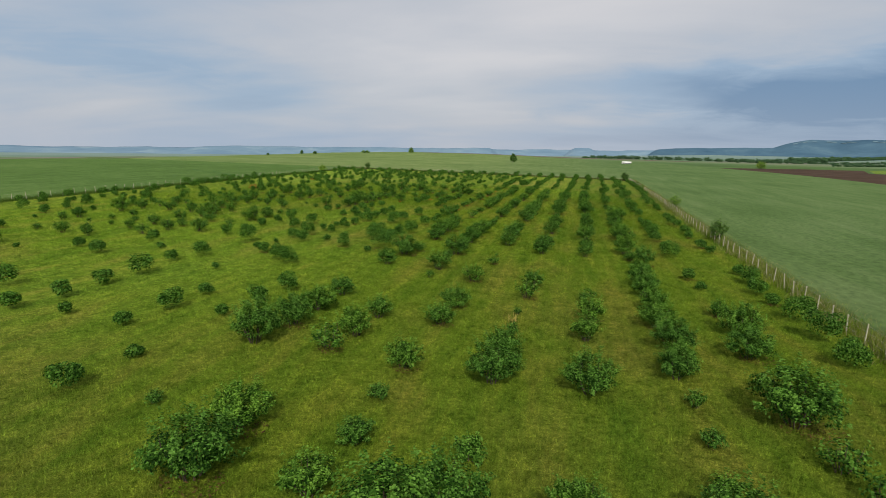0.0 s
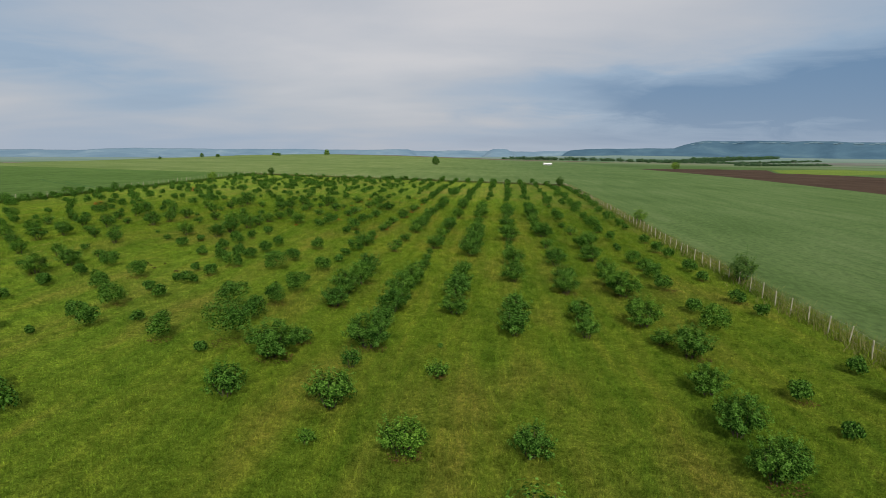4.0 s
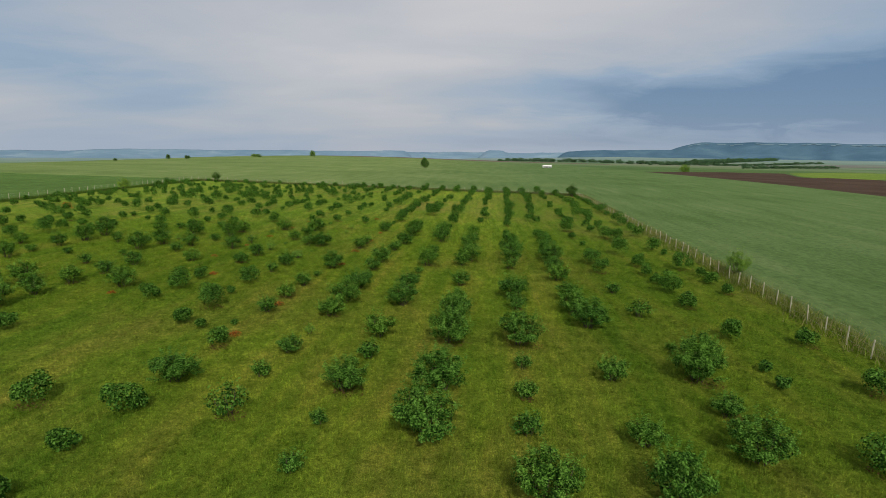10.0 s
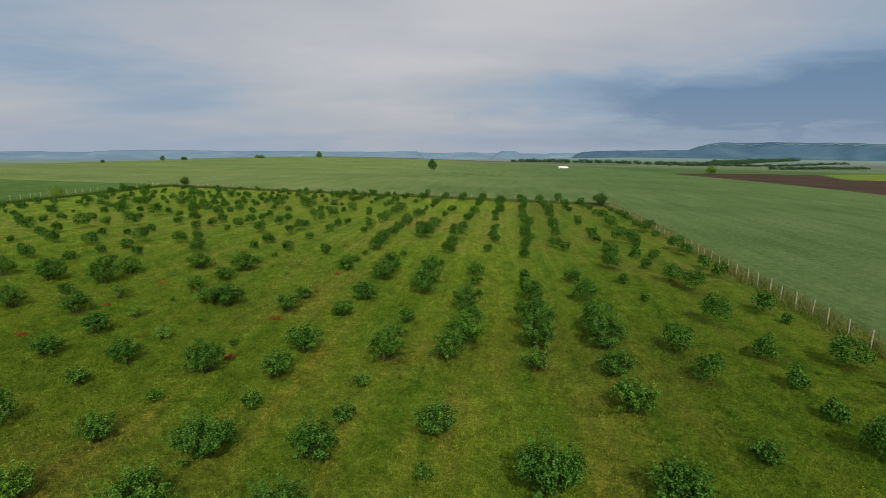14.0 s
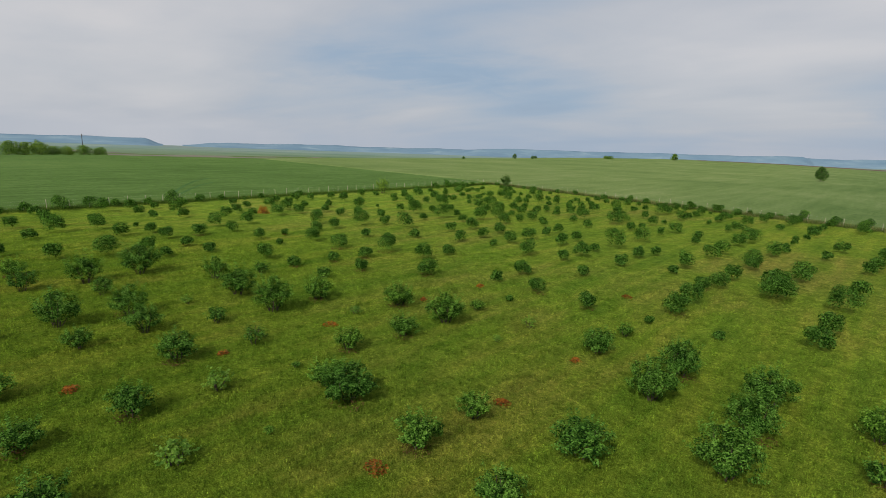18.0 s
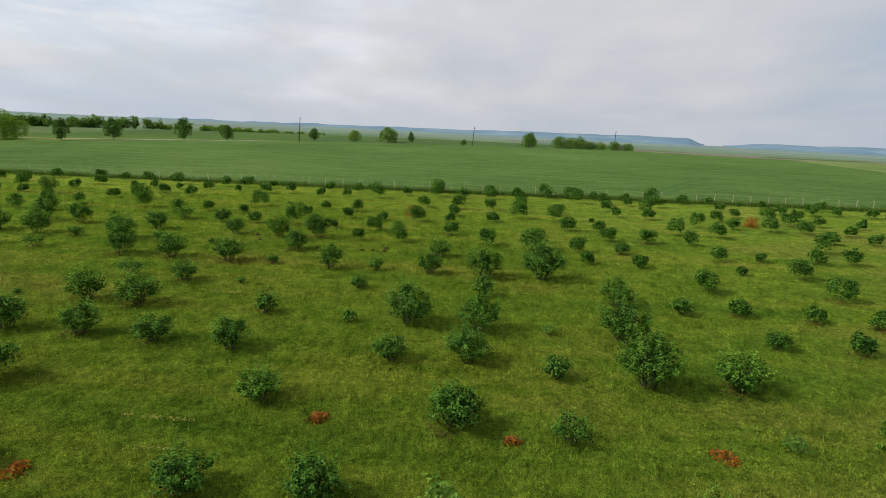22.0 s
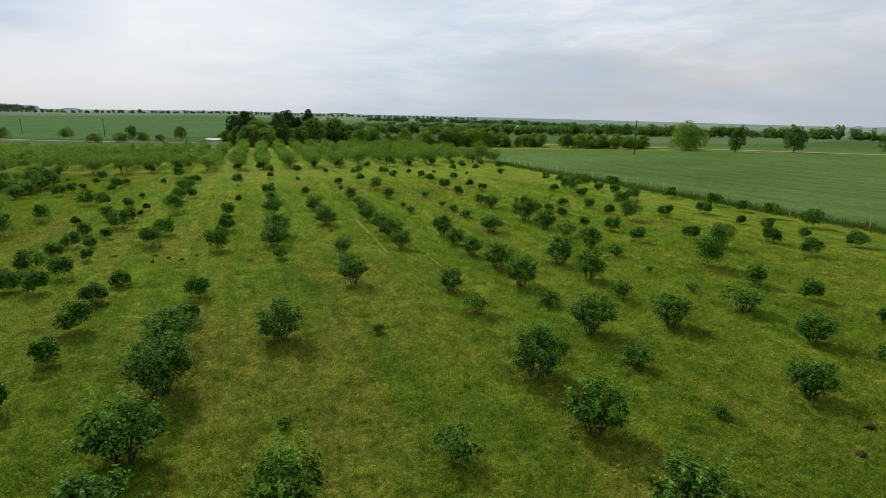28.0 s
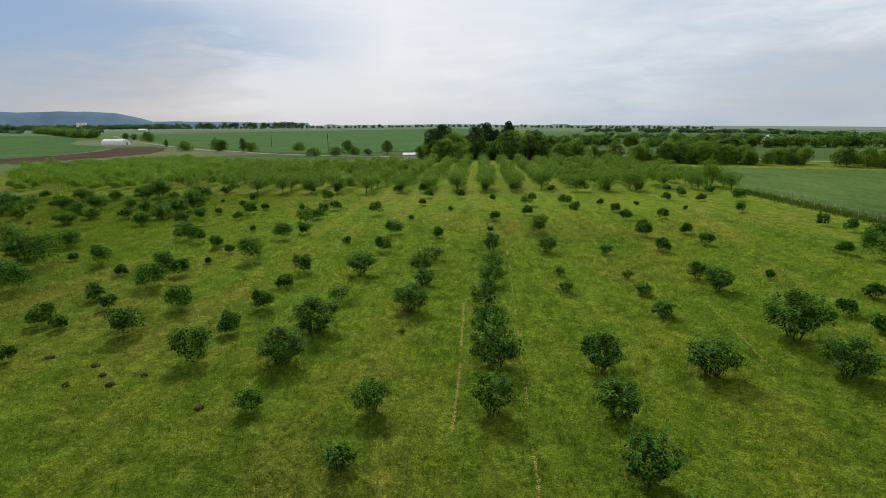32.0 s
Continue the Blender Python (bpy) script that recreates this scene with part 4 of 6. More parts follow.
# the planting plan, row by row: a number for so many empty places along the row, else three letters for each bush there:
# its spread (0.2 m a step, a capital for pale young leaves), then its shift across and along the row (0.2 m a step, n = none)
PLAN = {
    -22: "54 ion mnp ipm fpq hmm foo",
    -21: "29 onn 1 kon kpn opo mom iml hpn omn knp ipn dpq ion 1 ion 9 hnn mmn 1 hmm 2 ioo",
    -20: "9 hmr don moq 2 klo 1 kkk ikk kmm mpq 1 kqp kpl hml 1 ijn ijq 1 kpn oln ino kmo ino 1 ono mmo hml kml 1 hon 1 ino kon hkn ino hlm kol hln 1 hmn kon ino 2 oll fmn hnl 1 hnn",
    -19: "1 ioo 1 mms 4 hns ilp kmo moo hno ioo kpn 2 kml fqt hpn fpm ikm fmp knq kil iqq hjn ojp 2 hno 1 kpp 2 ipk kpq 2 hon knn inm 1 dmo kml 2 hqm kmm mln fnn ipm mpo inn hmm 2 irn 1 hml",
    -18: "hpo 1 iqj ims 2 hik 4 hsx omn ipo 1 knn 1 iom 2 imp irr 7 kom kmo imo kmm jor 1 hom iql 1 imn 1 mpo imm hnq 1 hmn 1 foo ipl 1 mmn fnn imq 1 fol 1 mop fnn 1 kon",
    -17: "hmo 2 ikn 1 dms 9 gwdhko hkn mkn 1 ipt lpq 3 msq 1 gop irq 2 ipn 1 mmk kom dnn 2 kmm iko mnm knl hpo 1 mml dln 1 imp imn koo inm hpp inn kol mom hkn fmn inp hmn fql inn",
    -16: "ioo 3 dms 2 hmm 1 hpt 1 hqf 1 dqv 1 got fom frs hnp hqr 1 mrs iut hpp fop 1 gmm hpq gsq kop hmn icq 1 krq hpn 1 kmn kno 2 ipl hmn ink 1 ipo mnp 1 ojo 1 fkm ipp 1 kmn fom hok 4 hoo",
    -15: "mio 3 fkn 1 hii ijs 1 hjj ing hot 1 gqw ipq 1 onr kot ios jps fnn cqq dss jrq hts hro mpq frq jtr 1 iuq 3 jon kom inn 2 mon 2 inn 1 omm hnl ioo 1 ono onl 1 knp hnj mnn hnm hlo",
    -14: "hjo 3 kjo 1 ijl 5 eod dpw epv fpw 1 jrt 2 jpr jqr fsr jtt 1 htr kus lrq htp krn 1 kno oto iqo hpo 1 hto fpn inr iln omp iqn 1 ioo ooo hpn 1 kpk knn kmq hmo 1 hpn kml hqn hmn hnq iqm kol",
    -13: "kpn 3 mjs 1 ins 2 lnr 1 hnv 1 dns eot 2 ipr hqr hqq joq kpq fqp jqq frp cqr 1 irp 2 hop 2 gmp hmq 1 epp kqp 1 hwl 1 omn 2 inn oon ooq hpo klo ipn inm fmm hnm hoo ipn 1 imo 1 iln imn",
    -12: "hon 2 fii 3 ijs 1 dmn 1 hmr 1 gmk hnk ipo iot jnq hor 2 gno gnp 1 lpn jpo jqr dpo irr fpo hpo mqo onp 2 jrm 1 ksp 1 fnp hqp 1 iom moo 1 kno hon knm 1 hkn knn inm kpn 1 mqr 1 klm foo kpn",
    -11: "2 kil 2 dms 4 hni 1 ilp hoo gll kmt bmr 1 gmr eop ips 1 cqu 2 gpo hrp cqo 1 enn 1 gno 1 koq fsp gqn gso ium mpk 2 jtj jsl knp 2 iln 1 inp mln 2 kol 1 iln hop 1 fnn dmn",
    -10: "kqn 1 iii 1 hil 2 dio 1 kls 1 ijt 1 jls 1 hlk mlq kmq els 2 enr jor 1 bpq ips jqp 1 fpn dss lqo kso Drn msm 1 fqm hqn 1 kpp hqn 1 fop kpm kon hnp imm 1 hmo 1 opn onm 1 ipn 1 omp kmo mlm iol klp hkl",
    -9: "ino 5 kio 3 efw 2 ijp gjp ihs gis jjq 2 hlq glr lno nmq jos jop iop hpp hqp 1 gpo knm fsm ntm jrm 2 kqm 3 msj 1 kon inn 2 fll inp fnn knq fop 1 kon ino ino mml don mnn ilo",
    -8: "5 ipm isj jqj mrj ijq kpm 1 lmr 2 jit lku 2 gkr jno kmp gmp hpq 2 joo 2 hmm 1 jql gsm 1 Dpm krl 2 gsj jsj 1 hon mom hln ooo 1 mpm 1 hlm kon 3 fol iop kom fnl kmm 1 fpl",
    -7: "ioo 2 kii 1 fnn 3 dpk 1 homedw ddw ifujql lgr grkfgt fiqhqn feshqk jfwkrl ihsjqn jqn irl 3 ins lpq hoo 1 hpm hpm Fpl bqm hpk irk lrk epj dqi iqi 1 hnm 1 ipi imr hpn 2 hro iml 2 hor kqm 1 mnm 1 kqn 1 imp fqo",
    -6: "kom 4 gpk ksj gqk 2 lqmjft 2 fdujwe 4 nrj krl 1 jsj 2 isl lrm epm jom fpp hql Fom bqk igmlpl 2 Cpj Eoi 1 hqe 3 fpo kpn 1 kpo kpm 1 kno mnp kom 3 hmn 1 mmn knq fmm mml",
    -5: "3 ipi fpj 1 foj jrh jsh 3 eqr pth lsjodv krk lth dpk kqj frp gql kri ksg hqm dbicln gqk gpl gpl dpk krj cpj 1 iqj gqh 2 iqf epg Dpf krf kqd jqvhln 1 kpd kpv mlp 1 mno fqn fml fmq fkm fno kon iko fln hlm knn hnp kmm",
    -4: "3 dpj 1 ool lrj lrh iqj 2 ink onr gsj 1 jql mpj lqj lpk 2 iql eon gpl Dpj iqk lqi kqj epl hnk joi 1 hoh jql 1 lph kph 1 dnh 2 rou okj kjm koj mnd 2 hnl 1 kpl 5 kom mmm 1 kmm",
    -3: "ino 1 psh mqg 1 jnn kqg iqg 2 dql jqi fon mpj ipj lpi mol mpk iom fqi eol dnk koi fpl iok 1 lpj inm eoi enh kph goh foe 1 lof knh kmg 2 knd jnf mnw 1 kpn 2 ilw knp iml mpm 3 kom inp knm iom inn mno kmn",
    -2: "1 fmn iqj grh eoh iog 1 jog koi 1 jmk 1 fpk bnn 1 kok lnp jnl imk fnj 1 nnj mom 1 nnj lnjjmt hmk dlj ilg 1 iil mmf imi kkh 1 flf hjf 2 fmo 1 iqq hnn fnn hnm dpm 1 hmm flk ikl mnp inm fmm imn omm omn hnn",
    -1: "1 qis opj fqi 1 mof kof dog cnh iok hon 3 jmj jmi fnj 1 kni 1 lnj flm flk elk nll 1 gll mki 2 hki llg nlg 1 jlf gjj fjg 1 hkv 1 hln koo mlp kms fnp mqn ino knl kmm imo 1 kmo 1 kop koo fom mop 1 hnl kln",
    0: "kon 1 kmn 2 log 1 ing joi gnl 4 hml imk cnk klk jmj 1 lml gll 1 hlg 1 mmn kjk jjj 1 jif iii njm ojf 1 mjg jhx 4 kgxhmm 2 kkn 1 mmn ino inn 1 mom fml oom fqr ipo imn 1 hkm hnp omo hlm hon",
    1: "2 mmp enk eoh eog iomkmd nof mmh jnj kml lmj knl lrs gli mkh fmk olk ljh kki elj lji gki nkj kqddkn 1 ijk 1 fgg 1 khi mhl 2 flo 1 gig mhv 1 kml ipo 1 hnm knm fpo dom 1 hmm hnn 3 inn kkn 2 kpm 1 kkl mor ilp",
    2: "1 dpl flo ipo imf rke 1 mlg ooj glj 1 fnm hlk 2 mki hkj 1 kig kih kjh khi 1 ehheiu 1 jjh 1 jhh nhk ggi hgh jhj 1 ofd 1 mmq min hmn icf ievhnm 1 hmn ndpkol mql ipn fom mon mok 1 moo 1 knk 1 imn 1 klo 1 ikm iqo",
    3: "1 kon 1 kml imn ino 1 mni mpm mnm gmp jll kmm gnn 2 glj iji 1 gjk kjl 1 ijk jgh 1 hif 2 gjo ikp gkk mgg 1 fjm mff 2 kml kln 1 mmo onn 2 hom onp inl hln 1 inl ion knm fon ilm 1 fmn dnp knn hnp ono ioo",
}
ACROSS, ALONG, U_FIRST, V_FIRST, FIRST_CELL = 5.18, 4.15, 0.8, 0.3, 2
CU, SU = math.cos(radians(ROW_TURN)), math.sin(radians(ROW_TURN))


def orchard_place(u, v):
    return CU * u - SU * v, SU * u + CU * v


# the middle of the orchard, row by row, where single bushes are told apart
NEAR_LINE = [(-2, 12), (-4, 60), (-4, 115), (-16, 148), (-42, 140), (-60, 100), (-62, 70)]


def from_near_line(x, y):
    best = 1e9
    p = Vector((x, y))
    for a, b in zip(NEAR_LINE, NEAR_LINE[1:]):
        a, b = Vector(a), Vector(b)
        t = max(0.0, min(1.0, (p - a).dot(b - a) / (b - a).length_squared))
        best = min(best, (p - a - (b - a) * t).length)
    return best


def read_plan():
    plants = []
    for row, text in PLAN.items():
        cell = FIRST_CELL
        for token in text.split():
            if token.isdigit():
                cell += int(token)
                continue
            for k in range(0, len(token), 3):
                du, dv = ((ord(q) - ord("n")) * 0.2 for q in token[k + 1:k + 3])
                x, y = orchard_place(U_FIRST + row * ACROSS + du, V_FIRST + cell * ALONG + dv)
                plants.append((x, y, (ord(token[k].lower()) - 96) * 0.2, token[k].isupper()))
            cell += 1
    return plants


PLANTS = read_plan()
LARGE = [hazel_meshes(2.8, 7600, 0.098, 20 + k, M_HAZEL, tall=0.78, clear=0.03) for k in range(5)]
MIDDLE = [hazel_meshes(2.0, 3600, 0.097, 40 + k, M_HAZEL, tall=0.78, clear=0.03) for k in range(5)]
SMALL = [hazel_meshes(1.1, 1150, 0.085, 60 + k, M_HAZEL, tall=0.78, clear=0.03) for k in range(4)]
# older western plants stand clear of the grass on short bare legs
VASE_LARGE = [hazel_meshes(2.8, 6200, 0.102, 25 + k, M_HAZEL, tall=0.85, clear=0.13, foot=0.08, belly=0.62) for k in range(4)]
VASE_MIDDLE = [hazel_meshes(2.0, 3100, 0.10, 45 + k, M_HAZEL, tall=0.88, clear=0.13, foot=0.08, belly=0.62) for k in range(4)]
PALE = [hazel_meshes(1.2, 330, 0.13, 70 + k, M_LIME, tall=0.75) for k in range(2)]
SPARSE = [hazel_meshes(1.9, 620, 0.14, 80 + k, M_HAZEL, tall=0.8) for k in range(2)]


def far_bush(rng, x, y, w, tall, leaf_size, count, clear):
    """Leaves of one bush among the many far ones."""
    lumps = [(0, 0, w * tall * 0.48, w * 0.38, w * tall * 0.42)]
    for k in range(5):
        a = rng.uniform(0, 6.28)
        lumps.append((0.27 * w * math.cos(a), 0.27 * w * math.sin(a), w * tall * rng.uniform(0.32, 0.72), w * 0.22, w * tall * 0.26))
    pts, way = crown_points(rng, count, lumps, 0.4, -0.7)
    pts[:, 2] = np.maximum(pts[:, 2], clear * w)
    v, f = leaves(rng, pts, way, leaf_size)
    return v + np.array([x, y, 0]), f


def far_tree(rng, x, y, w, tall, leaf_size, count):
    """Leaves of one tree or tall shrub in a far wood, leafy to the ground."""
    lumps = [(0, 0, tall * 0.42, w * 0.40, tall * 0.40)]
    for k in range(6):
        a = rng.uniform(0, 6.28)
        lumps.append((0.30 * w * math.cos(a), 0.30 * w * math.sin(a), tall * rng.uniform(0.22, 0.8), w * 0.24, tall * 0.19))
    pts, way = crown_points(rng, count, lumps, 0.7, -1.1)
    pts[:, 2] = np.maximum(pts[:, 2], 0.0)
    v, f = leaves(rng, pts, way, leaf_size, 0.85)
    return v + np.array([x, y, 0]), f


def stuff(name, chunks, mat, label, category):
    verts, faces, base = [], [], 0
    for v, f in chunks:
        verts.append(v)
        faces.append(f + base)
        base += len(v)
    ob = new(name, mesh_of(name, np.concatenate(verts), np.concatenate(faces), mat))
    return tagged(ob, label, category, kind="stuff")


def plant_orchard():
    rng = np.random.RandomState(3)
    ranked = sorted(((from_near_line(x, y), x, y, w, young) for x, y, w, young in PLANTS))
    near = [p for p in ranked if p[0] < 30][:298]
    rest = [p for p in ranked[len(near):]]
    for d, x, y, w, young in near:
        if young:
            fol, stem = PALE[rng.randint(2)]
            s = w / 1.0
            label = "small pale green hazel sapling in rough grass"
        elif w < 1.3:
            fol, stem = SMALL[rng.randint(4)]
            s = w / 0.92
            label = "small dark green hazel bush in rough grass"
        elif w < 2.2:
            thin = rng.rand() < 0.12
            fol, stem = SPARSE[rng.randint(2)] if thin else (VASE_MIDDLE[rng.randint(4)] if x < -37 else MIDDLE[rng.randint(5)])
            s = w / (1.6 if thin else 1.66)
            label = "thin open hazel bush with sparse leaves" if thin else "rounded dark green hazel bush on a grassy row"
        else:
            fol, stem = VASE_LARGE[rng.randint(4)] if x < -37 else LARGE[rng.randint(5)]
            s = w / 2.5
            label = "broad dense dark green hazel bush with many stems"
        m = pose(x, y, 0, rng.uniform(-4, 4), rng.uniform(-4, 4), rng.uniform(0, 360)) @ Matrix.Diagonal((s * rng.uniform(0.98, 1.16), s * rng.uniform(0.98, 1.16), s * rng.uniform(0.86, 1.1), 1))
        root = thing("hazel_bush", m, label, "bush", "hazel bushes in the orchard rows")
        part("foliage", fol, None, root)
        part("stool", stem, None, root, "grey-brown bare shoots")
    chunks = []
    for d, x, y, w, young in rest:
        leaf_size, count = (0.135, int(160 + 760 * w)) if d < 34 else (0.19, int(140 + 300 * w))
        chunks.append(far_bush(rng, x, y, w * rng.uniform(0.92, 1.08), rng.uniform(0.78, 0.98), leaf_size, count, 0.05))
    far = stuff("far_hazel_bushes", chunks, M_HAZEL, "many rounded hazel bushes in far orchard rows", "bushes").data
    far.materials.append(M_TIP)
    far.polygons.foreach_set("material_index", (rng.rand(len(far.polygons)) < 0.2).astype(int))


plant_orchard()


def tree_meshes(tall, wide, clear, count, leaf_size, seed, mat, form="round"):
    """A tree: tapered trunk with limbs, crown of many leaves in uneven lumps with gaps."""
    rng = np.random.RandomState(seed)
    lumps, limbs = [], []
    body = tall - clear
    k_all = 13
    for k in range(k_all):
        h = (k + 0.5) / k_all
        if form == "cone":
            spread = (1 - h) * 0.5 * wide
        elif form == "tall":
            spread = 0.34 * wide * math.sin(math.pi * (0.15 + 0.8 * h))
        elif form == "vase":
            spread = 0.42 * wide * (0.35 + 0.65 * h)
        else:
            spread = 0.36 * wide * math.sqrt(max(0.05, 1 - (2 * h - 0.85) ** 2))
        a = 2.4 * k + rng.uniform(-0.5, 0.5)
        z = clear + body * (0.1 + 0.76 * h)
        rad = wide * rng.uniform(0.17, 0.27) * (1.0 if form != "cone" else 1.15 - 0.7 * h)
        x, y = spread * math.cos(a), spread * math.sin(a)
        lumps.append((x, y, z, rad, rad * rng.uniform(0.6, 0.95)))
        foot = (0, 0, clear * 0.7 + (z - clear) * 0.45)
        limbs.append(tube([foot, (x * 0.6, y * 0.6, z - rad * 0.25), (x, y, z)], [0.018 * tall ** 0.8, 0.010 * tall ** 0.8, 0.01], 4))
    lumps.append((0, 0, clear + body * 0.48, wide * 0.30, body * 0.42))
    pts, way = crown_points(rng, count, lumps, 0.55, -0.75)
    lv, lf = leaves(rng, pts, way, leaf_size, 0.75)
    bend = rng.uniform(-0.02, 0.02, 2) * tall
    stem = tube([(0, 0, -0.3), (bend[0], bend[1], clear), (bend[0] * 0.5, 0, tall * 0.82)], [0.03 * tall ** 0.9, 0.022 * tall ** 0.9, 0.02], 7)
    tv, tf = joined([stem, *limbs])
    return mesh_of("crown", lv, lf, mat), mesh_of("trunk", tv, tf, M_BARK)


def tree(meshes, x, y, s, label, category="tree", group="", name="tree", turn=None, wide=1.0):
    turn = RNG.uniform(0, 360) if turn is None else turn
    root = thing(name, pose(x, y, float(height(x, y)), 0, 0, turn) @ Matrix.Diagonal((s * wide, s * wide, s, 1)), label, category, group)
    part("trunk", meshes[1], None, root, "brown trunk with bare limbs")
    part("crown", meshes[0], None, root)
    return root

# all trees below are made 10 m high and scaled
ROUND = [tree_meshes(10, 8, 0.9, 1300, 0.74, 100 + k, M_SOMBRE) for k in range(3)]
BROAD = [tree_meshes(10, 12, 0.3, 2700, 0.72, 110 + k, M_BRIGHT) for k in range(2)]
SLIM = [tree_meshes(10, 6.0, 0.8, 2400, 0.45, 120 + k, M_SOMBRE, "tall") for k in range(2)]
PINES = [tree_meshes(10, 6.0, 1.6, 2200, 0.45, 130 + k, M_PINE) for k in range(2)] + [tree_meshes(10, 5.5, 1.0, 2200, 0.45, 133, M_PINE, "cone")]
BIG = tree_meshes(10, 12.5, 0.0, 7000, 0.42, 118, M_BRIGHT)
OLIVE = [tree_meshes(10, 9, 0.6, 2000, 0.68, 160 + k, M_OLIVE) for k in range(2)]
SHRUB = [tree_meshes(10, 15, 0.0, 1350, 1.05, 140 + k, M_TREE) for k in range(3)]
YOUNG = [tree_meshes(10, 11, 2.2, 1500, 0.58, 150 + k, M_TREE, "vase") for k in range(4)]

# the line of trees along the road west of the wheat field
ROAD_TREES = (
    (BIG, -181, -9, 7.7, 1.05, "big bright green broad-leaved tree by the road"),
    (SLIM[0], -183, 8, 6.6, 1.0, "slim tree with a bushy foot beside the road"),
    (ROUND[0], -199, 14, 7.0, 0.9, "dark round-crowned tree on a short trunk"),
    (ROUND[1], -214, 31, 7.4, 0.85, "dark upright tree on a short trunk"),
    (ROUND[2], -228, 41, 5.6, 1.0, "small dark tree with an open crown"),
    (SLIM[1], -254, 68, 5.2, 1.2, "half-bare small tree by the leaning pole"),
    (SHRUB[0], -263, 84, 4.2, 0.8, "low dark round shrub at the field edge"),
    (SHRUB[1], -272, 98, 5.6, 0.95, "wide dark green tree at the field edge"),
)
FIELD_EDGE_TREES = (
    (SLIM[0], -267, 109, 4.8, 0.9, "small narrow dark tree at the field edge"),
    (SHRUB[2], -272, 133, 2.2, 0.8, "low dark shrub at the field edge"),
    (BROAD[1], -268, 163, 6.0, 0.8, "wide leafy green tree at the field edge"),
    (SHRUB[0], -275, 177, 4.8, 0.8, "green hedge shrub at the field edge"),
    (SHRUB[1], -276, 182, 4.4, 0.9, "green hedge shrub at the field edge"),
    (SHRUB[2], -276, 187, 4.6, 0.9, "green hedge shrub at the field edge"),
    (SHRUB[1], -277, 192, 3.2, 1.1, "low green hedge shrub at the field edge"),
    (SHRUB[2], -277, 197, 3.0, 1.1, "low green hedge shrub at the field edge"),
    (SHRUB[0], -277, 203, 3.6, 1.0, "green hedge shrub at the field edge"),
    (SHRUB[1], -277, 209, 3.0, 1.1, "low green hedge shrub at the field edge"),
)
OAT_FIELD_TREES = (
    (ROUND[0], -43, 466, 8.6, 0.95, "lone dark tree standing in the oat field"),
    (SHRUB[1], -228, 801, 8.0, 0.75, "dark tree on the crest of the oat field"),
    (SHRUB[0], -250, 672, 3.6, 1.5, "low wide dark thicket on the crest"),
    (SHRUB[2], -258, 680, 3.4, 1.5, "low wide dark thicket on the crest"),
    (ROUND[1], -254, 500, 4.4, 1.0, "dark tree at the far edge of the oat field"),
    (ROUND[2], -252, 524, 3.4, 1.2, "small dark tree at the far edge of the oat field"),
    (ROUND[0], -256, 535, 3.2, 1.2, "small dark tree at the far edge of the oat field"),
    (ROUND[0], -249, 428, 2.4, 1.3, "small dark shrub at the far edge of the oat field"),
    (SHRUB[1], 196, 618, 7.0, 0.9, "dark bushy tree at the corner of the ploughed field"),
)
FARM_ROAD_TREES = (
    (ROUND[0], 298, -484, 8.5, 1.0, "dark tree beside the farm road"),
    (ROUND[2], 312, -492, 9.0, 1.1, "dark tree beside the farm road"),
    (SHRUB[0], 265, -452, 10.5, 0.85, "broad dark bushy tree beside the farm road"),
    (SLIM[0], 170, -312, 6.6, 1.0, "small slim dark tree beside the farm road"),
    (SHRUB[1], 116, -234, 6.2, 1.1, "wide low dark bushy tree beside the farm road"),
    (SHRUB[2], 88, -217, 7.0, 0.85, "dark bushy tree beside the farm road"),
    (ROUND[1], 83, -213, 7.2, 1.2, "dark bushy tree beside the farm road"),
    (SLIM[1], 62, -191, 8.4, 1.0, "tall slim dark tree beside the farm road"),
    (SHRUB[0], 60, -198, 5.4, 0.9, "round dark shrub beside the farm road"),
    (SHRUB[2], 33, -197, 4.8, 1.1, "wide dark shrub standing in the wheat"),
    (SHRUB[1], 9, -138, 3.6, 1.3, "low spreading green shrub beside the farm road"),
    (SHRUB[0], -1, -137, 3.8, 1.3, "low spreading green shrub beside the farm road"),
    (ROUND[0], -1, -164, 6.8, 1.0, "dark upright tree beside the farm road"),
    (SHRUB[1], -8, -144, 3.8, 1.05, "round dark shrub beside the farm road"),
    (ROUND[2], -16, -134, 3.3, 1.6, "low round dark shrub beside the farm road"),
    (ROUND[1], -23, -145, 6.4, 1.05, "dark upright tree beside the farm road"),
)
for kind, x, y, tall, wide, label in (*ROAD_TREES, *FIELD_EDGE_TREES, *OAT_FIELD_TREES, *FARM_ROAD_TREES):
    tree(kind, x, y, tall / 10 * (1.18 if x < -180 and y < 240 else 1.0), label, wide=wide)


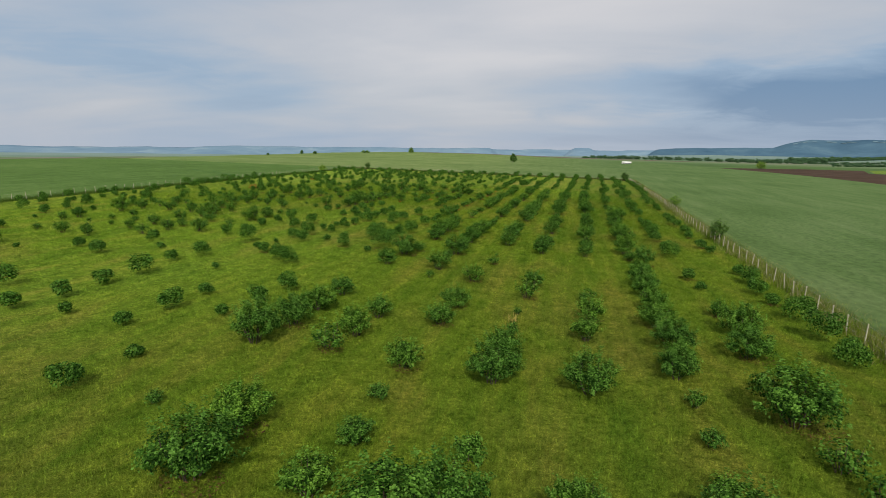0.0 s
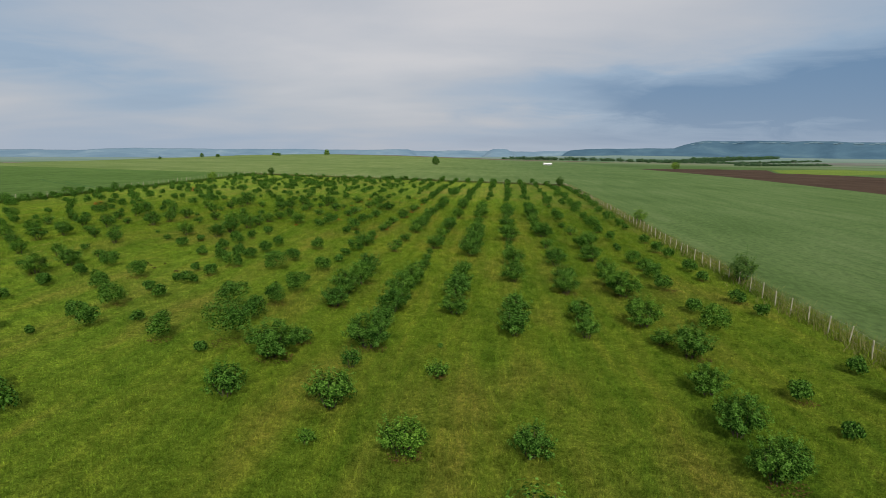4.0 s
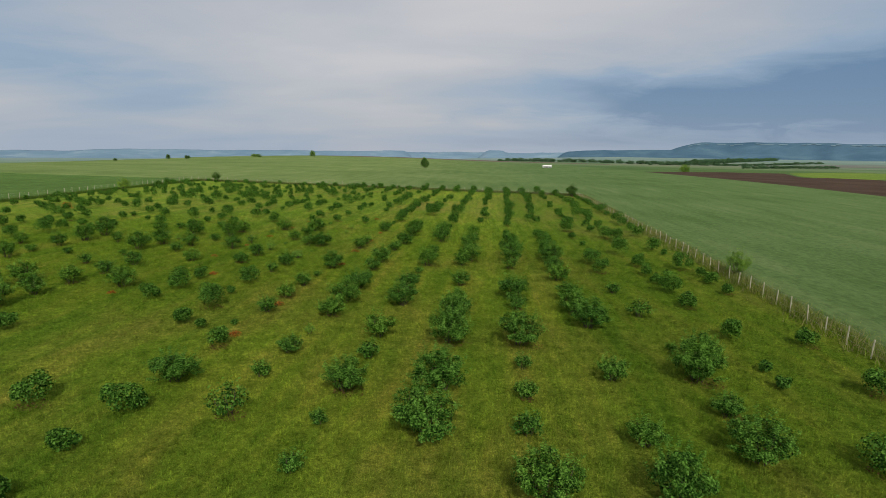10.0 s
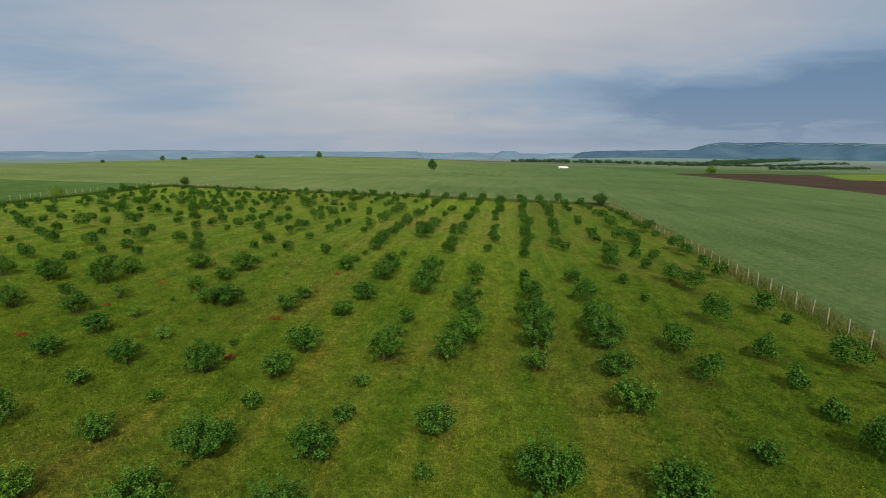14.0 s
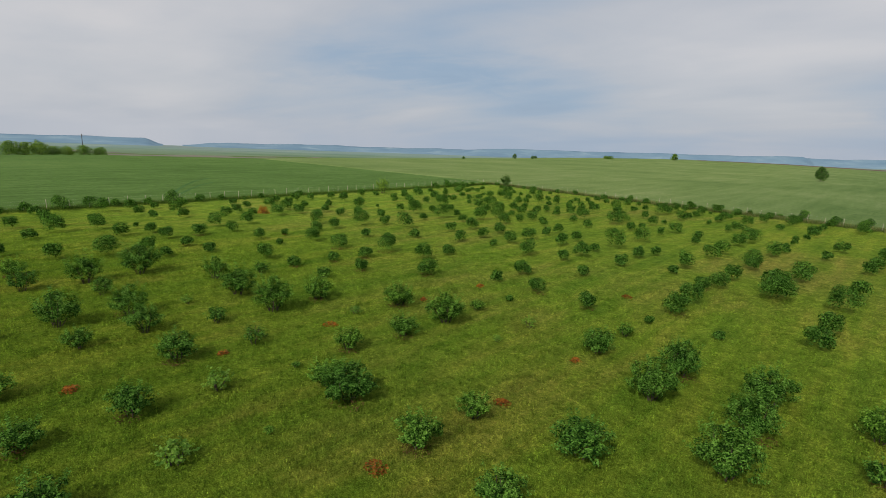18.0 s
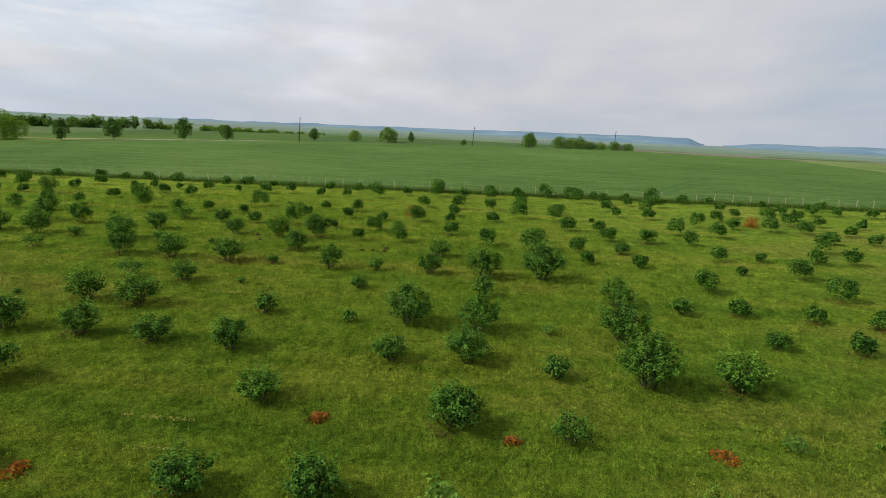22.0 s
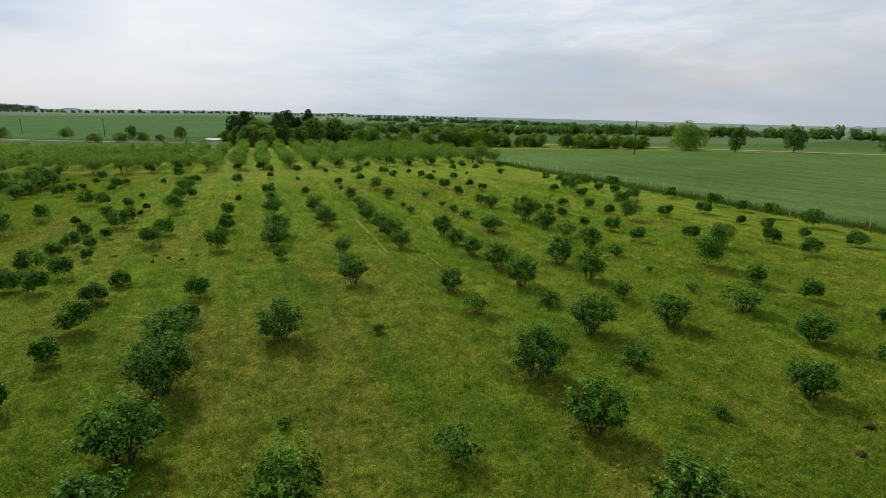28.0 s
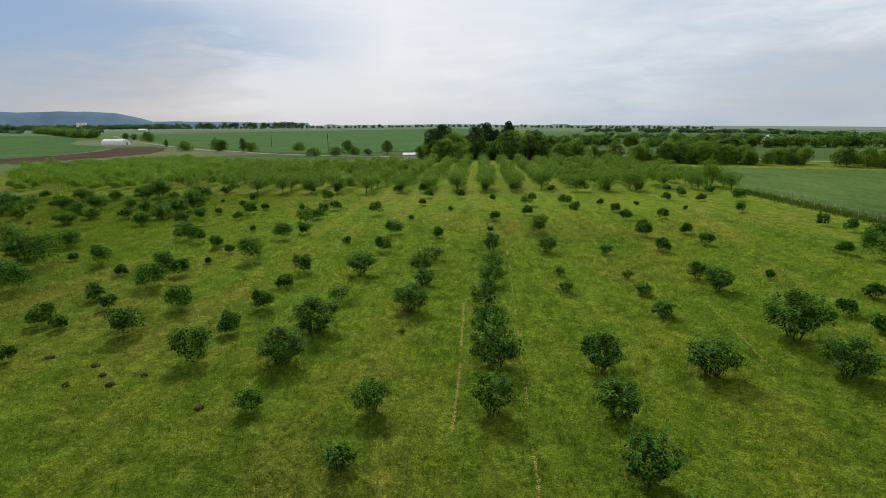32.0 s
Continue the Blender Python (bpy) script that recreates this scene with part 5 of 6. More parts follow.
# the wood and the overgrown hedge south of the orchard
def southern_wood():
    rng = np.random.RandomState(17)
    for k in range(70):
        t = rng.rand()
        x = -44 - 44 * t + rng.normal(0, 4)
        y = -92 - 6 * t + rng.normal(0, 9)
        kind = rng.choice(5, p=[0.36, 0.10, 0.30, 0.14, 0.10])
        meshes = (ROUND, BROAD, SHRUB, SLIM, OLIVE)[kind][rng.randint(2)]
        tree(meshes, x, y, rng.uniform(0.55, 1.05) * (0.62 if kind == 2 else 1.0) * min(1.0, 0.6 + 2.2 * t), "leafy tree in the dense wood by the road", group="trees in the wood by the road")
    for x, y, s, k, label in ((-50, -96, 1.36, 0, "tall dark round-headed pine"), (-66, -104, 1.40, 1, "tall dark pine with an open crown"), (-75, -108, 1.50, 2, "tall dark pointed spruce"),
                              (-70, -100, 1.15, 2, "dark pointed spruce among the trees"), (-46, -104, 1.2, 0, "tall dark round-headed pine"), (-62, -98, 1.25, 1, "tall dark pine with an open crown")):
        tree(PINES[k], x, y, s, label, group="pines in the wood", name="pine_tree")
    line = [(-84, -78), (-118, -56), (-150, -36), (-176, -18)]
    for k in range(95):
        t = rng.rand() * 2.999
        a, b = Vector(line[int(t)]), Vector(line[int(t) + 1])
        p = a + (b - a) * (t % 1)
        off = rng.uniform(-1, 11)
        x, y = p.x - off * 0.55, p.y - off * 0.8
        kind = rng.choice(4, p=[0.22, 0.36, 0.16, 0.26])
        meshes = (ROUND, SHRUB, BROAD, OLIVE)[kind][rng.randint(2)]
        tall = rng.uniform(3.2, 7.2) * (1.0 if kind != 1 else 0.62) * (1.0 if t < 1.6 else 0.75)
        tree(meshes, x, y, tall / 10, "leafy tree in the overgrown roadside hedge", group="trees in the roadside hedge")


southern_wood()


# older, taller hazels grown as small trees on the southern rows
def southern_rows():
    rng = np.random.RandomState(23)
    chunks = []
    low_chunks = []
    for row in range(-20, 18):
        for cell in range(-26, 4):
            u, v = U_FIRST + row * ACROSS, V_FIRST + cell * ALONG
            x, y = orchard_place(u + rng.normal(0, 0.3), v + rng.normal(0, 0.3))
            if x < 4:
                edge, back = (12 - 0.03 * (x + 60) if x < -15 else 6 - 0.35 * (x + 15)), -60
            else:
                edge = 2 if x < 30 else 4 - 1.28 * (x - 30)
                back = -78 - (x - 18) * 0.95 if x < 53 else -111 + (x - 53) * 1.15
            if y > edge or y < back or x < -104 or rng.rand() < (0.07 if x < 4 else 0.09):
                continue
            if y > 6 and x < -20:
                tree(YOUNG[rng.randint(4)], x, y, rng.uniform(0.28, 0.38), "small vase-shaped hazel tree with several stems", group="old hazels on the southern rows", name="hazel_tree")
            elif x < 4:
                chunks.append(far_bush(rng, x, y, rng.uniform(2.9, 4.2), rng.uniform(0.85, 1.1), 0.34, 430, 0.2))
            else:
                low_chunks.append(far_bush(rng, x, y, rng.uniform(2.8, 4.8), rng.uniform(0.6, 0.9), 0.36, 420, 0.08))
    stuff("far_hazel_bushes", low_chunks, M_LIME, "low bright green hazels in crowded far rows", "bushes")
    stuff("far_hazel_trees", chunks, M_TREE, "dense rows of taller old hazels", "trees")


southern_rows()


def far_woods():
    rng = np.random.RandomState(31)

    def belt(name, line, step, tall, wide, depth, label, mat=M_TREE, size=1.0, count=90):
        chunks = []
        for a, b in zip(line, line[1:]):
            a, b = Vector(a), Vector(b)
            for k in range(max(1, int((b - a).length / step))):
                p = a + (b - a) * ((k + rng.rand()) * step / (b - a).length)
                x, y = p.x + rng.normal(0, depth), p.y + rng.normal(0, depth)
                w = wide * rng.uniform(0.7, 1.3)
                v, f = far_tree(rng, x, y, w, tall * rng.uniform(0.65, 1.25), size, count)
                chunks.append((v + np.array([0, 0, float(height(x, y))]), f))
        stuff(name, chunks, mat, label, "wood")

    belt("far_wood", [(-60, -300), (-156, -185), (-243, -136), (-330, -50)], 1.7, 6.4, 6.0, 3, "dark belt of far woodland", M_TREE, 0.95, 190)
    belt("far_wood", [(-330, -50), (-400, -10), (-452, 22)], 2.6, 4.2, 6.0, 2, "dark belt of far woodland", M_TREE, 1.1, 130)
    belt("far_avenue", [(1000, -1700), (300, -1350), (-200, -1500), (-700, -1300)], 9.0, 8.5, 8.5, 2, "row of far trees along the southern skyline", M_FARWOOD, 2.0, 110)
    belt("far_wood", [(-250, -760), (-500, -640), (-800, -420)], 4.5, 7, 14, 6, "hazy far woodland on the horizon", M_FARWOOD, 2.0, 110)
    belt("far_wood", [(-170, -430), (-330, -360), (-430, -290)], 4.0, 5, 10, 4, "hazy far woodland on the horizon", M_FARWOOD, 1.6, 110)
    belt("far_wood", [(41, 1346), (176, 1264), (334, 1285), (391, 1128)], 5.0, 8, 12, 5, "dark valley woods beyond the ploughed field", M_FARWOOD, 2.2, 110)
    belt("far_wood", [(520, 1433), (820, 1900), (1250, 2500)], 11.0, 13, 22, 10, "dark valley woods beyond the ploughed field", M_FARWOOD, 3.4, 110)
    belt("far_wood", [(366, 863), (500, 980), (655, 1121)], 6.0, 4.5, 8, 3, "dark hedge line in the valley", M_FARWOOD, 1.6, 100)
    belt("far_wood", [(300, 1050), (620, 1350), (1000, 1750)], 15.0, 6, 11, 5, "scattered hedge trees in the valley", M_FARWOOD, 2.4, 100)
    belt("far_wood", [(398, -572), (440, -600), (520, -676), (700, -870), (1000, -1260)], 2.6, 10.5, 10, 4, "long belt of trees behind the white tunnel", M_TREE, 1.7, 150)
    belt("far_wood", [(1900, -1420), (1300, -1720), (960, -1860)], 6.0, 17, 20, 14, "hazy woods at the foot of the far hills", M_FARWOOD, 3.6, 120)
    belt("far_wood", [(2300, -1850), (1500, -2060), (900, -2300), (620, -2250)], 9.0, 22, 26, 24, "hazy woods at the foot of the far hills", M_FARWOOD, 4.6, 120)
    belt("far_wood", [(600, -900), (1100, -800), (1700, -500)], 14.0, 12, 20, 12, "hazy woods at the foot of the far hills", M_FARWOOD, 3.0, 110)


far_woods()


# ---------------------------------------------------------------- fences
def post_mesh():
    bm = bmesh.new()
    box(bm, (0.08, 0.08, 1.75), Matrix.Translation((0, 0, 0.575)), 0.012)
    return bm_mesh("post", bm, M_POST)


POST = post_mesh()


def fence(line, step, label, seed):
    rng = np.random.RandomState(seed)
    first = line[0]
    root = thing("fence", pose(first[0], first[1], 0), label, "fence")
    base = Matrix.Translation((-first[0], -first[1], 0))
    tops = []
    for a, b in zip(line, line[1:]):
        a, b = Vector(a), Vector(b)
        n = max(1, round((b - a).length / step))
        for k in range(n):
            p = a + (b - a) * (k / n) + Vector(rng.normal(0, 0.05, 2))
            lean = rng.normal(0, 2.2, 2)
            tall = rng.uniform(0.9, 1.06)
            m = base @ pose(p.x, p.y, 0, lean[0], lean[1], rng.uniform(0, 90)) @ Matrix.Diagonal((1, 1, tall, 1))
            part("post", POST, None, root, at=m)
            tops.append((p.x - first[0], p.y - first[1], 1.45 * tall))
    for h in (0.3, 0.62, 0.94):
        pieces = [tube([(a[0], a[1], a[2] * h), (b[0], b[1], b[2] * h)], [0.003, 0.003], 3) for a, b in zip(tops, tops[1:]) if abs(a[0] - b[0]) + abs(a[1] - b[1]) < 9]
        v, f = joined(pieces)
        part("wire", mesh_of("wire", v, f, M_WIRE), M_WIRE, root, "thin grey fence wire")
    return root


fence([(19.8, 4), (21.5, 57), (22.4, 98), (24.8, 160), (27.0, 244)], 2.6, "row of pale wooden fence posts with thin wire", 5)
fence([(27.0, 244), (-20, 252), (-45, 257), (-107.6, 263.5)], 2.9, "row of pale wooden fence posts along the oat field", 6)
fence([(-107.6, 263.5), (-104.6, 180), (-103.4, 120), (-103, 36), (-104, 12)], 2.8, "row of pale wooden fence posts along the wheat field", 7)


# trees and bushes that grow in the fence lines
FENCE_BUSH = [hazel_meshes(3.0, 4200, 0.15, 90, M_SOMBRE, tall=0.95), hazel_meshes(3.0, 4200, 0.11, 91, M_BRIGHT, tall=0.85)]
for x, y, s, k, label in ((22.6, 85.7, 0.98, 0, "leafy young tree growing in the fence line"), (25.2, 133, 1.0, 1, "feathery pale green bush in the fence line"),
                          (25.0, 241, 1.15, 0, "small round tree at the corner of the fence"), (-99, 213, 1.2, 1, "dark bush by the wheat field fence"),
                          (-96, 259, 1.1, 0, "tall bush at the far corner of the fence"), (-101.5, 6, 1.7, 1, "pale feathery young tree at the fence end")):
    root = thing("fence_bush", pose(x, y, 0, 0, 0, 70 * k + x) @ Matrix.Diagonal((s, s, s * 1.1, 1)), label, "bush")
    part("foliage", FENCE_BUSH[k][0], None, root)
    part("stool", FENCE_BUSH[k][1], None, root, "thin brown stems")


# ---------------------------------------------------------------- poles
def power_pole(x, y, tall, lean_x, lean_y, label):
    z = float(height(x, y))
    root = thing("power_pole", pose(x, y, z, lean_y, lean_x, 25), label, "pole", "poles along the road")
    v, f = tube([(0, 0, -0.5), (0, 0, tall * 0.5), (0, 0, tall)], [0.17, 0.14, 0.11], 8)
    part("shaft", mesh_of("shaft", v, f, M_POLE, True), None, root)
    bm = box(bmesh.new(), (1.5, 0.10, 0.12), Matrix.Translation((0, 0.12, tall - 0.5)), 0.01)
    crossarm = part("crossarm", bm, M_POLE, root)
    for k in (-0.62, 0.0, 0.62):
        v, f = tube([(k, 0.12, tall - 0.44), (k, 0.12, tall - 0.34), (k, 0.12, tall - 0.24)], [0.05, 0.065, 0.03], 6)
        part("insulator", mesh_of("insulator", v, f, M_WHITE, True), None, crossarm, "white insulator")


for x, y, tall, lx, ly, label in ((-148, 6, 9.8, -1, 0, "tall dark wooden power pole at the field edge"), (-232, 68.3, 10.2, 4, -3, "leaning dark wooden power pole at the field edge"),
                                  (-264, 137, 8.6, 5, -2, "leaning thin wooden power pole at the field edge"), (-78, -70, 9.0, 0, 0, "thin wooden power pole beside the wood"),
                                  (15, -190, 9.5, 0, 0, "thin wooden power pole by the farm road"), (-285, 205, 9.0, 1, 1, "thin far wooden power pole"),
                                  (70, -260, 9.0, 0, 0, "thin far wooden power pole")):
    power_pole(x, y, tall, lx, ly, label)


# ---------------------------------------------------------------- buildings
def long_shed(x, y, length, width, eaves, ridge, turn, label, name="farm_building", bays=5):
    z = float(height(x, y))
    root = thing(name, pose(x, y, z, 0, 0, turn), label, "building")
    bm = bmesh.new()
    box(bm, (length, width, eaves + 0.4), Matrix.Translation((0, 0, eaves / 2 - 0.2)))
    for s in (-1, 1):
        a = [bm.verts.new(c) for c in ((s * length / 2, -width / 2, eaves), (s * length / 2, width / 2, eaves), (s * length / 2, 0, ridge - 0.05))]
        bm.faces.new(a)
    part("wall", bm, M_WHITE, root)
    bm = bmesh.new()
    slope = math.atan2(ridge - eaves, width / 2)
    span = math.hypot(ridge - eaves, width / 2) + 0.5
    for s in (-1, 1):
        m = Matrix.Translation((0, s * (width / 4 + 0.12), (eaves + ridge) / 2 + 0.02)) @ Matrix.Rotation(-s * slope, 4, "X")
        box(bm, (length + 0.8, span, 0.12), m)
    part("roof", bm, M_ROOF if name != "farm_building" else M_WHITE, root)
    for k in range(bays):
        bm = box(bmesh.new(), (1.4, 0.08, 1.1), Matrix.Translation(((k + 0.5) / bays * length - length / 2, -width / 2 - 0.03, eaves * 0.55)))
        window = part("window", bm, M_DARK, root, "dark window opening")
        x_mid = (k + 0.5) / bays * length - length / 2
        part("sill", box(bmesh.new(), (1.6, 0.16, 0.08), Matrix.Translation((x_mid, -width / 2 - 0.06, eaves * 0.55 - 0.6)), 0.01), M_ROOF, window, "grey window sill")
        part("glazing_bar", box(bmesh.new(), (0.07, 0.05, 1.1), Matrix.Translation((x_mid, -width / 2 - 0.085, eaves * 0.55))), M_WHITE, window, "white glazing bar")
    part("door", box(bmesh.new(), (0.08, 1.0, min(2.0, eaves * 0.9)), Matrix.Translation((length / 2 + 0.03, 0, min(2.0, eaves * 0.9) / 2)), 0.01), M_DARK, root, "dark plank door")


long_shed(69, 664, 9, 5, 2.0, 2.9, 8, "long low white farm building in the oat field")
long_shed(-38.5, -94, 5.2, 3, 2.0, 2.6, 4, "small grey-roofed shed between the trees", "shed", 2)
long_shed(640, -1090, 17, 9, 3.4, 5.2, 12, "far white farm building among trees", "farm_building", 4)
long_shed(-250, -250, 8, 5, 3.0, 4.6, 50, "small white house behind the hedge", "farm_building", 2)


def polytunnel(x, y, length, radius, turn):
    z = float(height(x, y))
    root = thing("polytunnel", pose(x, y, z, 0, 0, turn), "long white rounded polytunnel greenhouse", "greenhouse")
    verts, faces, n = [], [], 14
    for k in range(9):
        for s in range(n + 1):
            a = math.pi * s / n
            bulge = radius * (1.0 if k % 2 == 0 else 0.985)
            verts.append(((k / 8 - 0.5) * length, bulge * math.cos(a), 0.85 * bulge * math.sin(a)))
    for k in range(8):
        for s in range(n):
            o = k * (n + 1) + s
            faces.append((o, o + n + 1, o + n + 2, o + 1))
    part("cover", mesh_of("cover", verts, faces, M_FILM, True), None, root)
    for s in (-1, 1):
        bm = bmesh.new()
        ring = [bm.verts.new((s * length / 2 * 0.998, radius * 0.97 * math.cos(math.pi * q / n), 0.83 * radius * math.sin(math.pi * q / n))) for q in range(n + 1)]
        bm.faces.new(ring)
        end_wall = part("end_wall", bm, M_FILM, root)
        part("door", box(bmesh.new(), (0.1, 1.6, 2.1), Matrix.Translation((s * (length / 2 + 0.05), 0, 1.05))), M_DARK, end_wall, "dark doorway")
    for k in range(6):
        ring = [((k / 5 - 0.5) * length * 0.99, radius * 1.005 * math.cos(math.pi * q / n), 0.855 * radius * math.sin(math.pi * q / n)) for q in range(n + 1)]
        v, f = tube(ring, [0.05] * (n + 1), 4)
        part("hoop", mesh_of("hoop", v, f, M_ROOF), None, root, "grey metal hoop")


polytunnel(257, -387, 21, 6.0, -3)


def silo(x, y, radius, tall):
    z = float(height(x, y))
    root = thing("silo", pose(x, y, z), "far white grain silo with a conical top", "silo", "silos on the skyline")
    v, f = tube([(0, 0, 0), (0, 0, tall * 0.5), (0, 0, tall)], [radius] * 3, 16)
    part("drum", mesh_of("drum", v, f, M_WHITE, True), None, root)
    v, f = tube([(0, 0, tall), (0, 0, tall + radius * 0.6)], [radius, 0.1], 16)
    part("cap", mesh_of("cap", v, f, M_ROOF, True), None, root)


for k in range(3):
    silo(1385 + 24 * k, -1985 - 14 * k, 6, 24)


# ---------------------------------------------------------------- dead plants, straw lines, grass
def dead_clump(x, y, w, tall, label, seed):
    rng = np.random.RandomState(seed)
    n = int(130 * w)
    a, q = rng.uniform(0, 6.283, n), np.sqrt(rng.rand(n)) * 0.5 * w * rng.uniform(0.7, 1.1, n)
    pts = np.column_stack([q * np.cos(a), 0.75 * q * np.sin(a), tall * rng.rand(n) * np.clip(1.15 - (2 * q / w) ** 2, 0.05, 1)])
    v, f = leaves(rng, pts, np.tile([0.0, 0.0, 0.4], (n, 1)), 0.22 if w > 1.5 else 0.15)
    root = thing("dead_bush" if tall > 0.6 else "dry_weeds", pose(x, y, 0, 0, 0, 40 * seed), label, "dead plant")
    part("withered_leaves", mesh_of("withered_leaves", v, f, M_RUST), None, root)
    twigs = [tube([(0, 0, -0.05), (w * 0.3 * math.cos(k), w * 0.3 * math.sin(k), tall * 0.9)], [0.012, 0.004], 3) for k in range(7)]
    tv, tf = joined(twigs)
    part("dead_wood", mesh_of("dead_wood", tv, tf, M_BARK), None, root)


for k, (x, y) in enumerate(((-30.4, 124.3), (-33.8, 148.1), (-33.9, 140.5), (-34.6, 133.0), (-19.2, 139.2), (-35.4, 115.9), (-18.9, 131.2), (-20.4, 107.1),
                            (-33.6, 157.3), (-18.8, 147.3), (-20.1, 114.7), (-18.8, 155.0), (-33.1, 164.2), (-22.4, 171.3))):
    dead_clump(x, y, 1.0 + 0.25 * math.sin(k * 2.1), 0.26, "patch of rust-brown withered weeds in the grass", k)
dead_clump(-84, 173, 2.6, 1.3, "large rust-brown dead bush", 31)
dead_clump(-81, 131.4, 2.7, 1.3, "large rust-brown dead bush", 32)


def dry_stalks(x, y, label, seed):
    """A few straw-coloured dead stems leaning out of one foot."""
    rng = np.random.RandomState(seed)
    root = thing("dry_stalks", pose(x, y, 0), label, "dead plant")
    for k in range(16):
        fx, fy = rng.normal(0, 0.16), rng.normal(0, 0.26)
        lx, ly, tall = rng.normal(0, 0.12), rng.normal(0.05, 0.15), rng.uniform(0.35, 0.75)
        v, f = tube([(fx, fy, -0.03), (fx + lx * 0.4, fy + ly * 0.4, tall * 0.55), (fx + lx, fy + ly, tall)], [0.014, 0.011, 0.005], 4)
        part("stalk", mesh_of("stalk", v, f, M_STRAW), None, root)
    n = 70
    pts = np.column_stack([rng.normal(0, 0.2, n), rng.normal(0, 0.3, n), rng.uniform(0.03, 0.16, n)])
    v, f = leaves(rng, pts, np.tile([0.0, 0.0, 1.0], (n, 1)), 0.10)
    part("withered_leaves", mesh_of("withered_leaves", v, f, M_LITTER), None, root, "brown withered leaves at the foot")


dry_stalks(-3.0, 38.7, "tuft of straw-coloured dead stems in the grass", 3)


def leaf_litter():
    """Dry reddish leaves and bare earth round the feet of some bushes."""
    rng = np.random.RandomState(37)
    chunks = []
    for x, y, w, young in PLANTS:
        if from_near_line(x, y) > 34 or w < 1.1 or rng.rand() > 0.38:
            continue
        n = int(50 * w)
        a, q = rng.uniform(0, 6.283, n), np.sqrt(rng.rand(n)) * 0.42 * w
        pts = np.column_stack([x + q * np.cos(a) + 0.12 * w, y + 0.8 * q * np.sin(a) - 0.15 * w, rng.uniform(0.08, 0.2, n)])
        chunks.append(leaves(rng, pts, np.tile([0.0, 0.0, 1.0], (n, 1)), 0.12))
    stuff("leaf_litter", chunks, M_LITTER, "dry reddish-brown leaf litter under the hazels", "litter")


leaf_litter()


def straw_lines():
    rng = np.random.RandomState(41)
    lines = (((-56.8, 73), (-56.6, 82), (-56.3, 88)), ((-61.0, 54), (-59.6, 80), (-59.0, 91), (-58.6, 99)), ((-72.6, 60), (-72.3, 70), (-70.6, 83)),
             ((-81.2, 58), (-80.9, 75), (-80.0, 82)), ((-33.8, 125.6), (-33.7, 128.6)), ((-31.8, 125.8), (-31.9, 128.6)), ((-48.5, 121.6), (-48.5, 124.6)))
    for k, line in enumerate(lines):
        pts = []
        for a, b in zip(line, line[1:]):
            a, b = np.array(a), np.array(b)
            n = int(np.linalg.norm(b - a) * (64 if k == 0 else 40))
            t = rng.rand(n)
            gap = np.sin(t * np.linalg.norm(b - a) * 1.3 + k) + np.sin(t * np.linalg.norm(b - a) * 0.37 + 2 * k) + rng.normal(0, 0.4, n) > -0.35
            p = a + (b - a) * t[:, None] + rng.normal(0, 0.035, (n, 2))
            pts.append(p[gap])
        p = np.concatenate(pts)
        c = np.column_stack([p, rng.uniform(0.10, 0.24, len(p))])
        v, f = leaves(rng, c, np.tile([0, 0, 2.0], (len(p), 1)), 0.14, 0.13)
        ob = new("straw_line", mesh_of("straw_line", v, f, M_STRAW))
        tagged(ob, "thin line of dry yellow straw along a row", "straw", kind="stuff")


straw_lines()


def wheel_tracks():
    """Two curved lines of crop pressed down by a tractor."""
    for line in (((-113, 171), (-122, 176), (-130, 181), (-140, 188), (-149, 197)), ((-111, 171), (-121, 178), (-129, 184), (-137, 192))):
        smooth = []
        for a, b in zip(line, line[1:]):
            for k in range(4):
                smooth.append(Vector(a) + (Vector(b) - Vector(a)) * k / 4)
        verts, faces = [], []
        for k, p in enumerate(smooth):
            a, b = smooth[max(k - 1, 0)], smooth[min(k + 1, len(smooth) - 1)]
            side = (b - a).normalized().orthogonal() * 0.35
            z = float(height(p.x, p.y)) + 0.43
            verts += [(p.x - side.x, p.y - side.y, z), (p.x, p.y, z + 0.03), (p.x + side.x, p.y + side.y, z)]
            if k:
                o = 3 * k
                faces += [(o - 3, o, o + 1, o - 2), (o - 2, o + 1, o + 2, o - 1)]
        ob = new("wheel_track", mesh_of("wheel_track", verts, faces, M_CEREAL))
        tagged(ob, "dark wheel track pressed into the wheat", "track", kind="structure")


wheel_tracks()
MOLEHILLS = ((-62, 129), (-62, 130), (-63, 131), (-62, 131), (-66, 118), (-64, 119), (-62, 125), (-39, 84), (-40, 83), (-41, 84), (-36, 81), (-39, 82), (-42, 83), (-46, 86))


def molehills():
    rng = np.random.RandomState(61)
    for x, y in MOLEHILLS:
        bm = bmesh.new()
        bmesh.ops.create_icosphere(bm, subdivisions=2, radius=1.0)
        wide, tall = rng.uniform(0.14, 0.27), rng.uniform(0.09, 0.15)
        for v in bm.verts:
            v.co = Vector((v.co.x * wide, v.co.y * wide * 0.8, v.co.z * tall)) * rng.uniform(0.78, 1.2)
        ob = new("molehill", bm_mesh("molehill", bm, M_EARTH, True))
        ob.matrix_basis = pose(x, y, 0.05, 0, 0, rng.uniform(0, 360))
        tagged(ob, "small mound of loose dark earth in the grass", "molehill", "molehills in the orchard grass")


molehills()


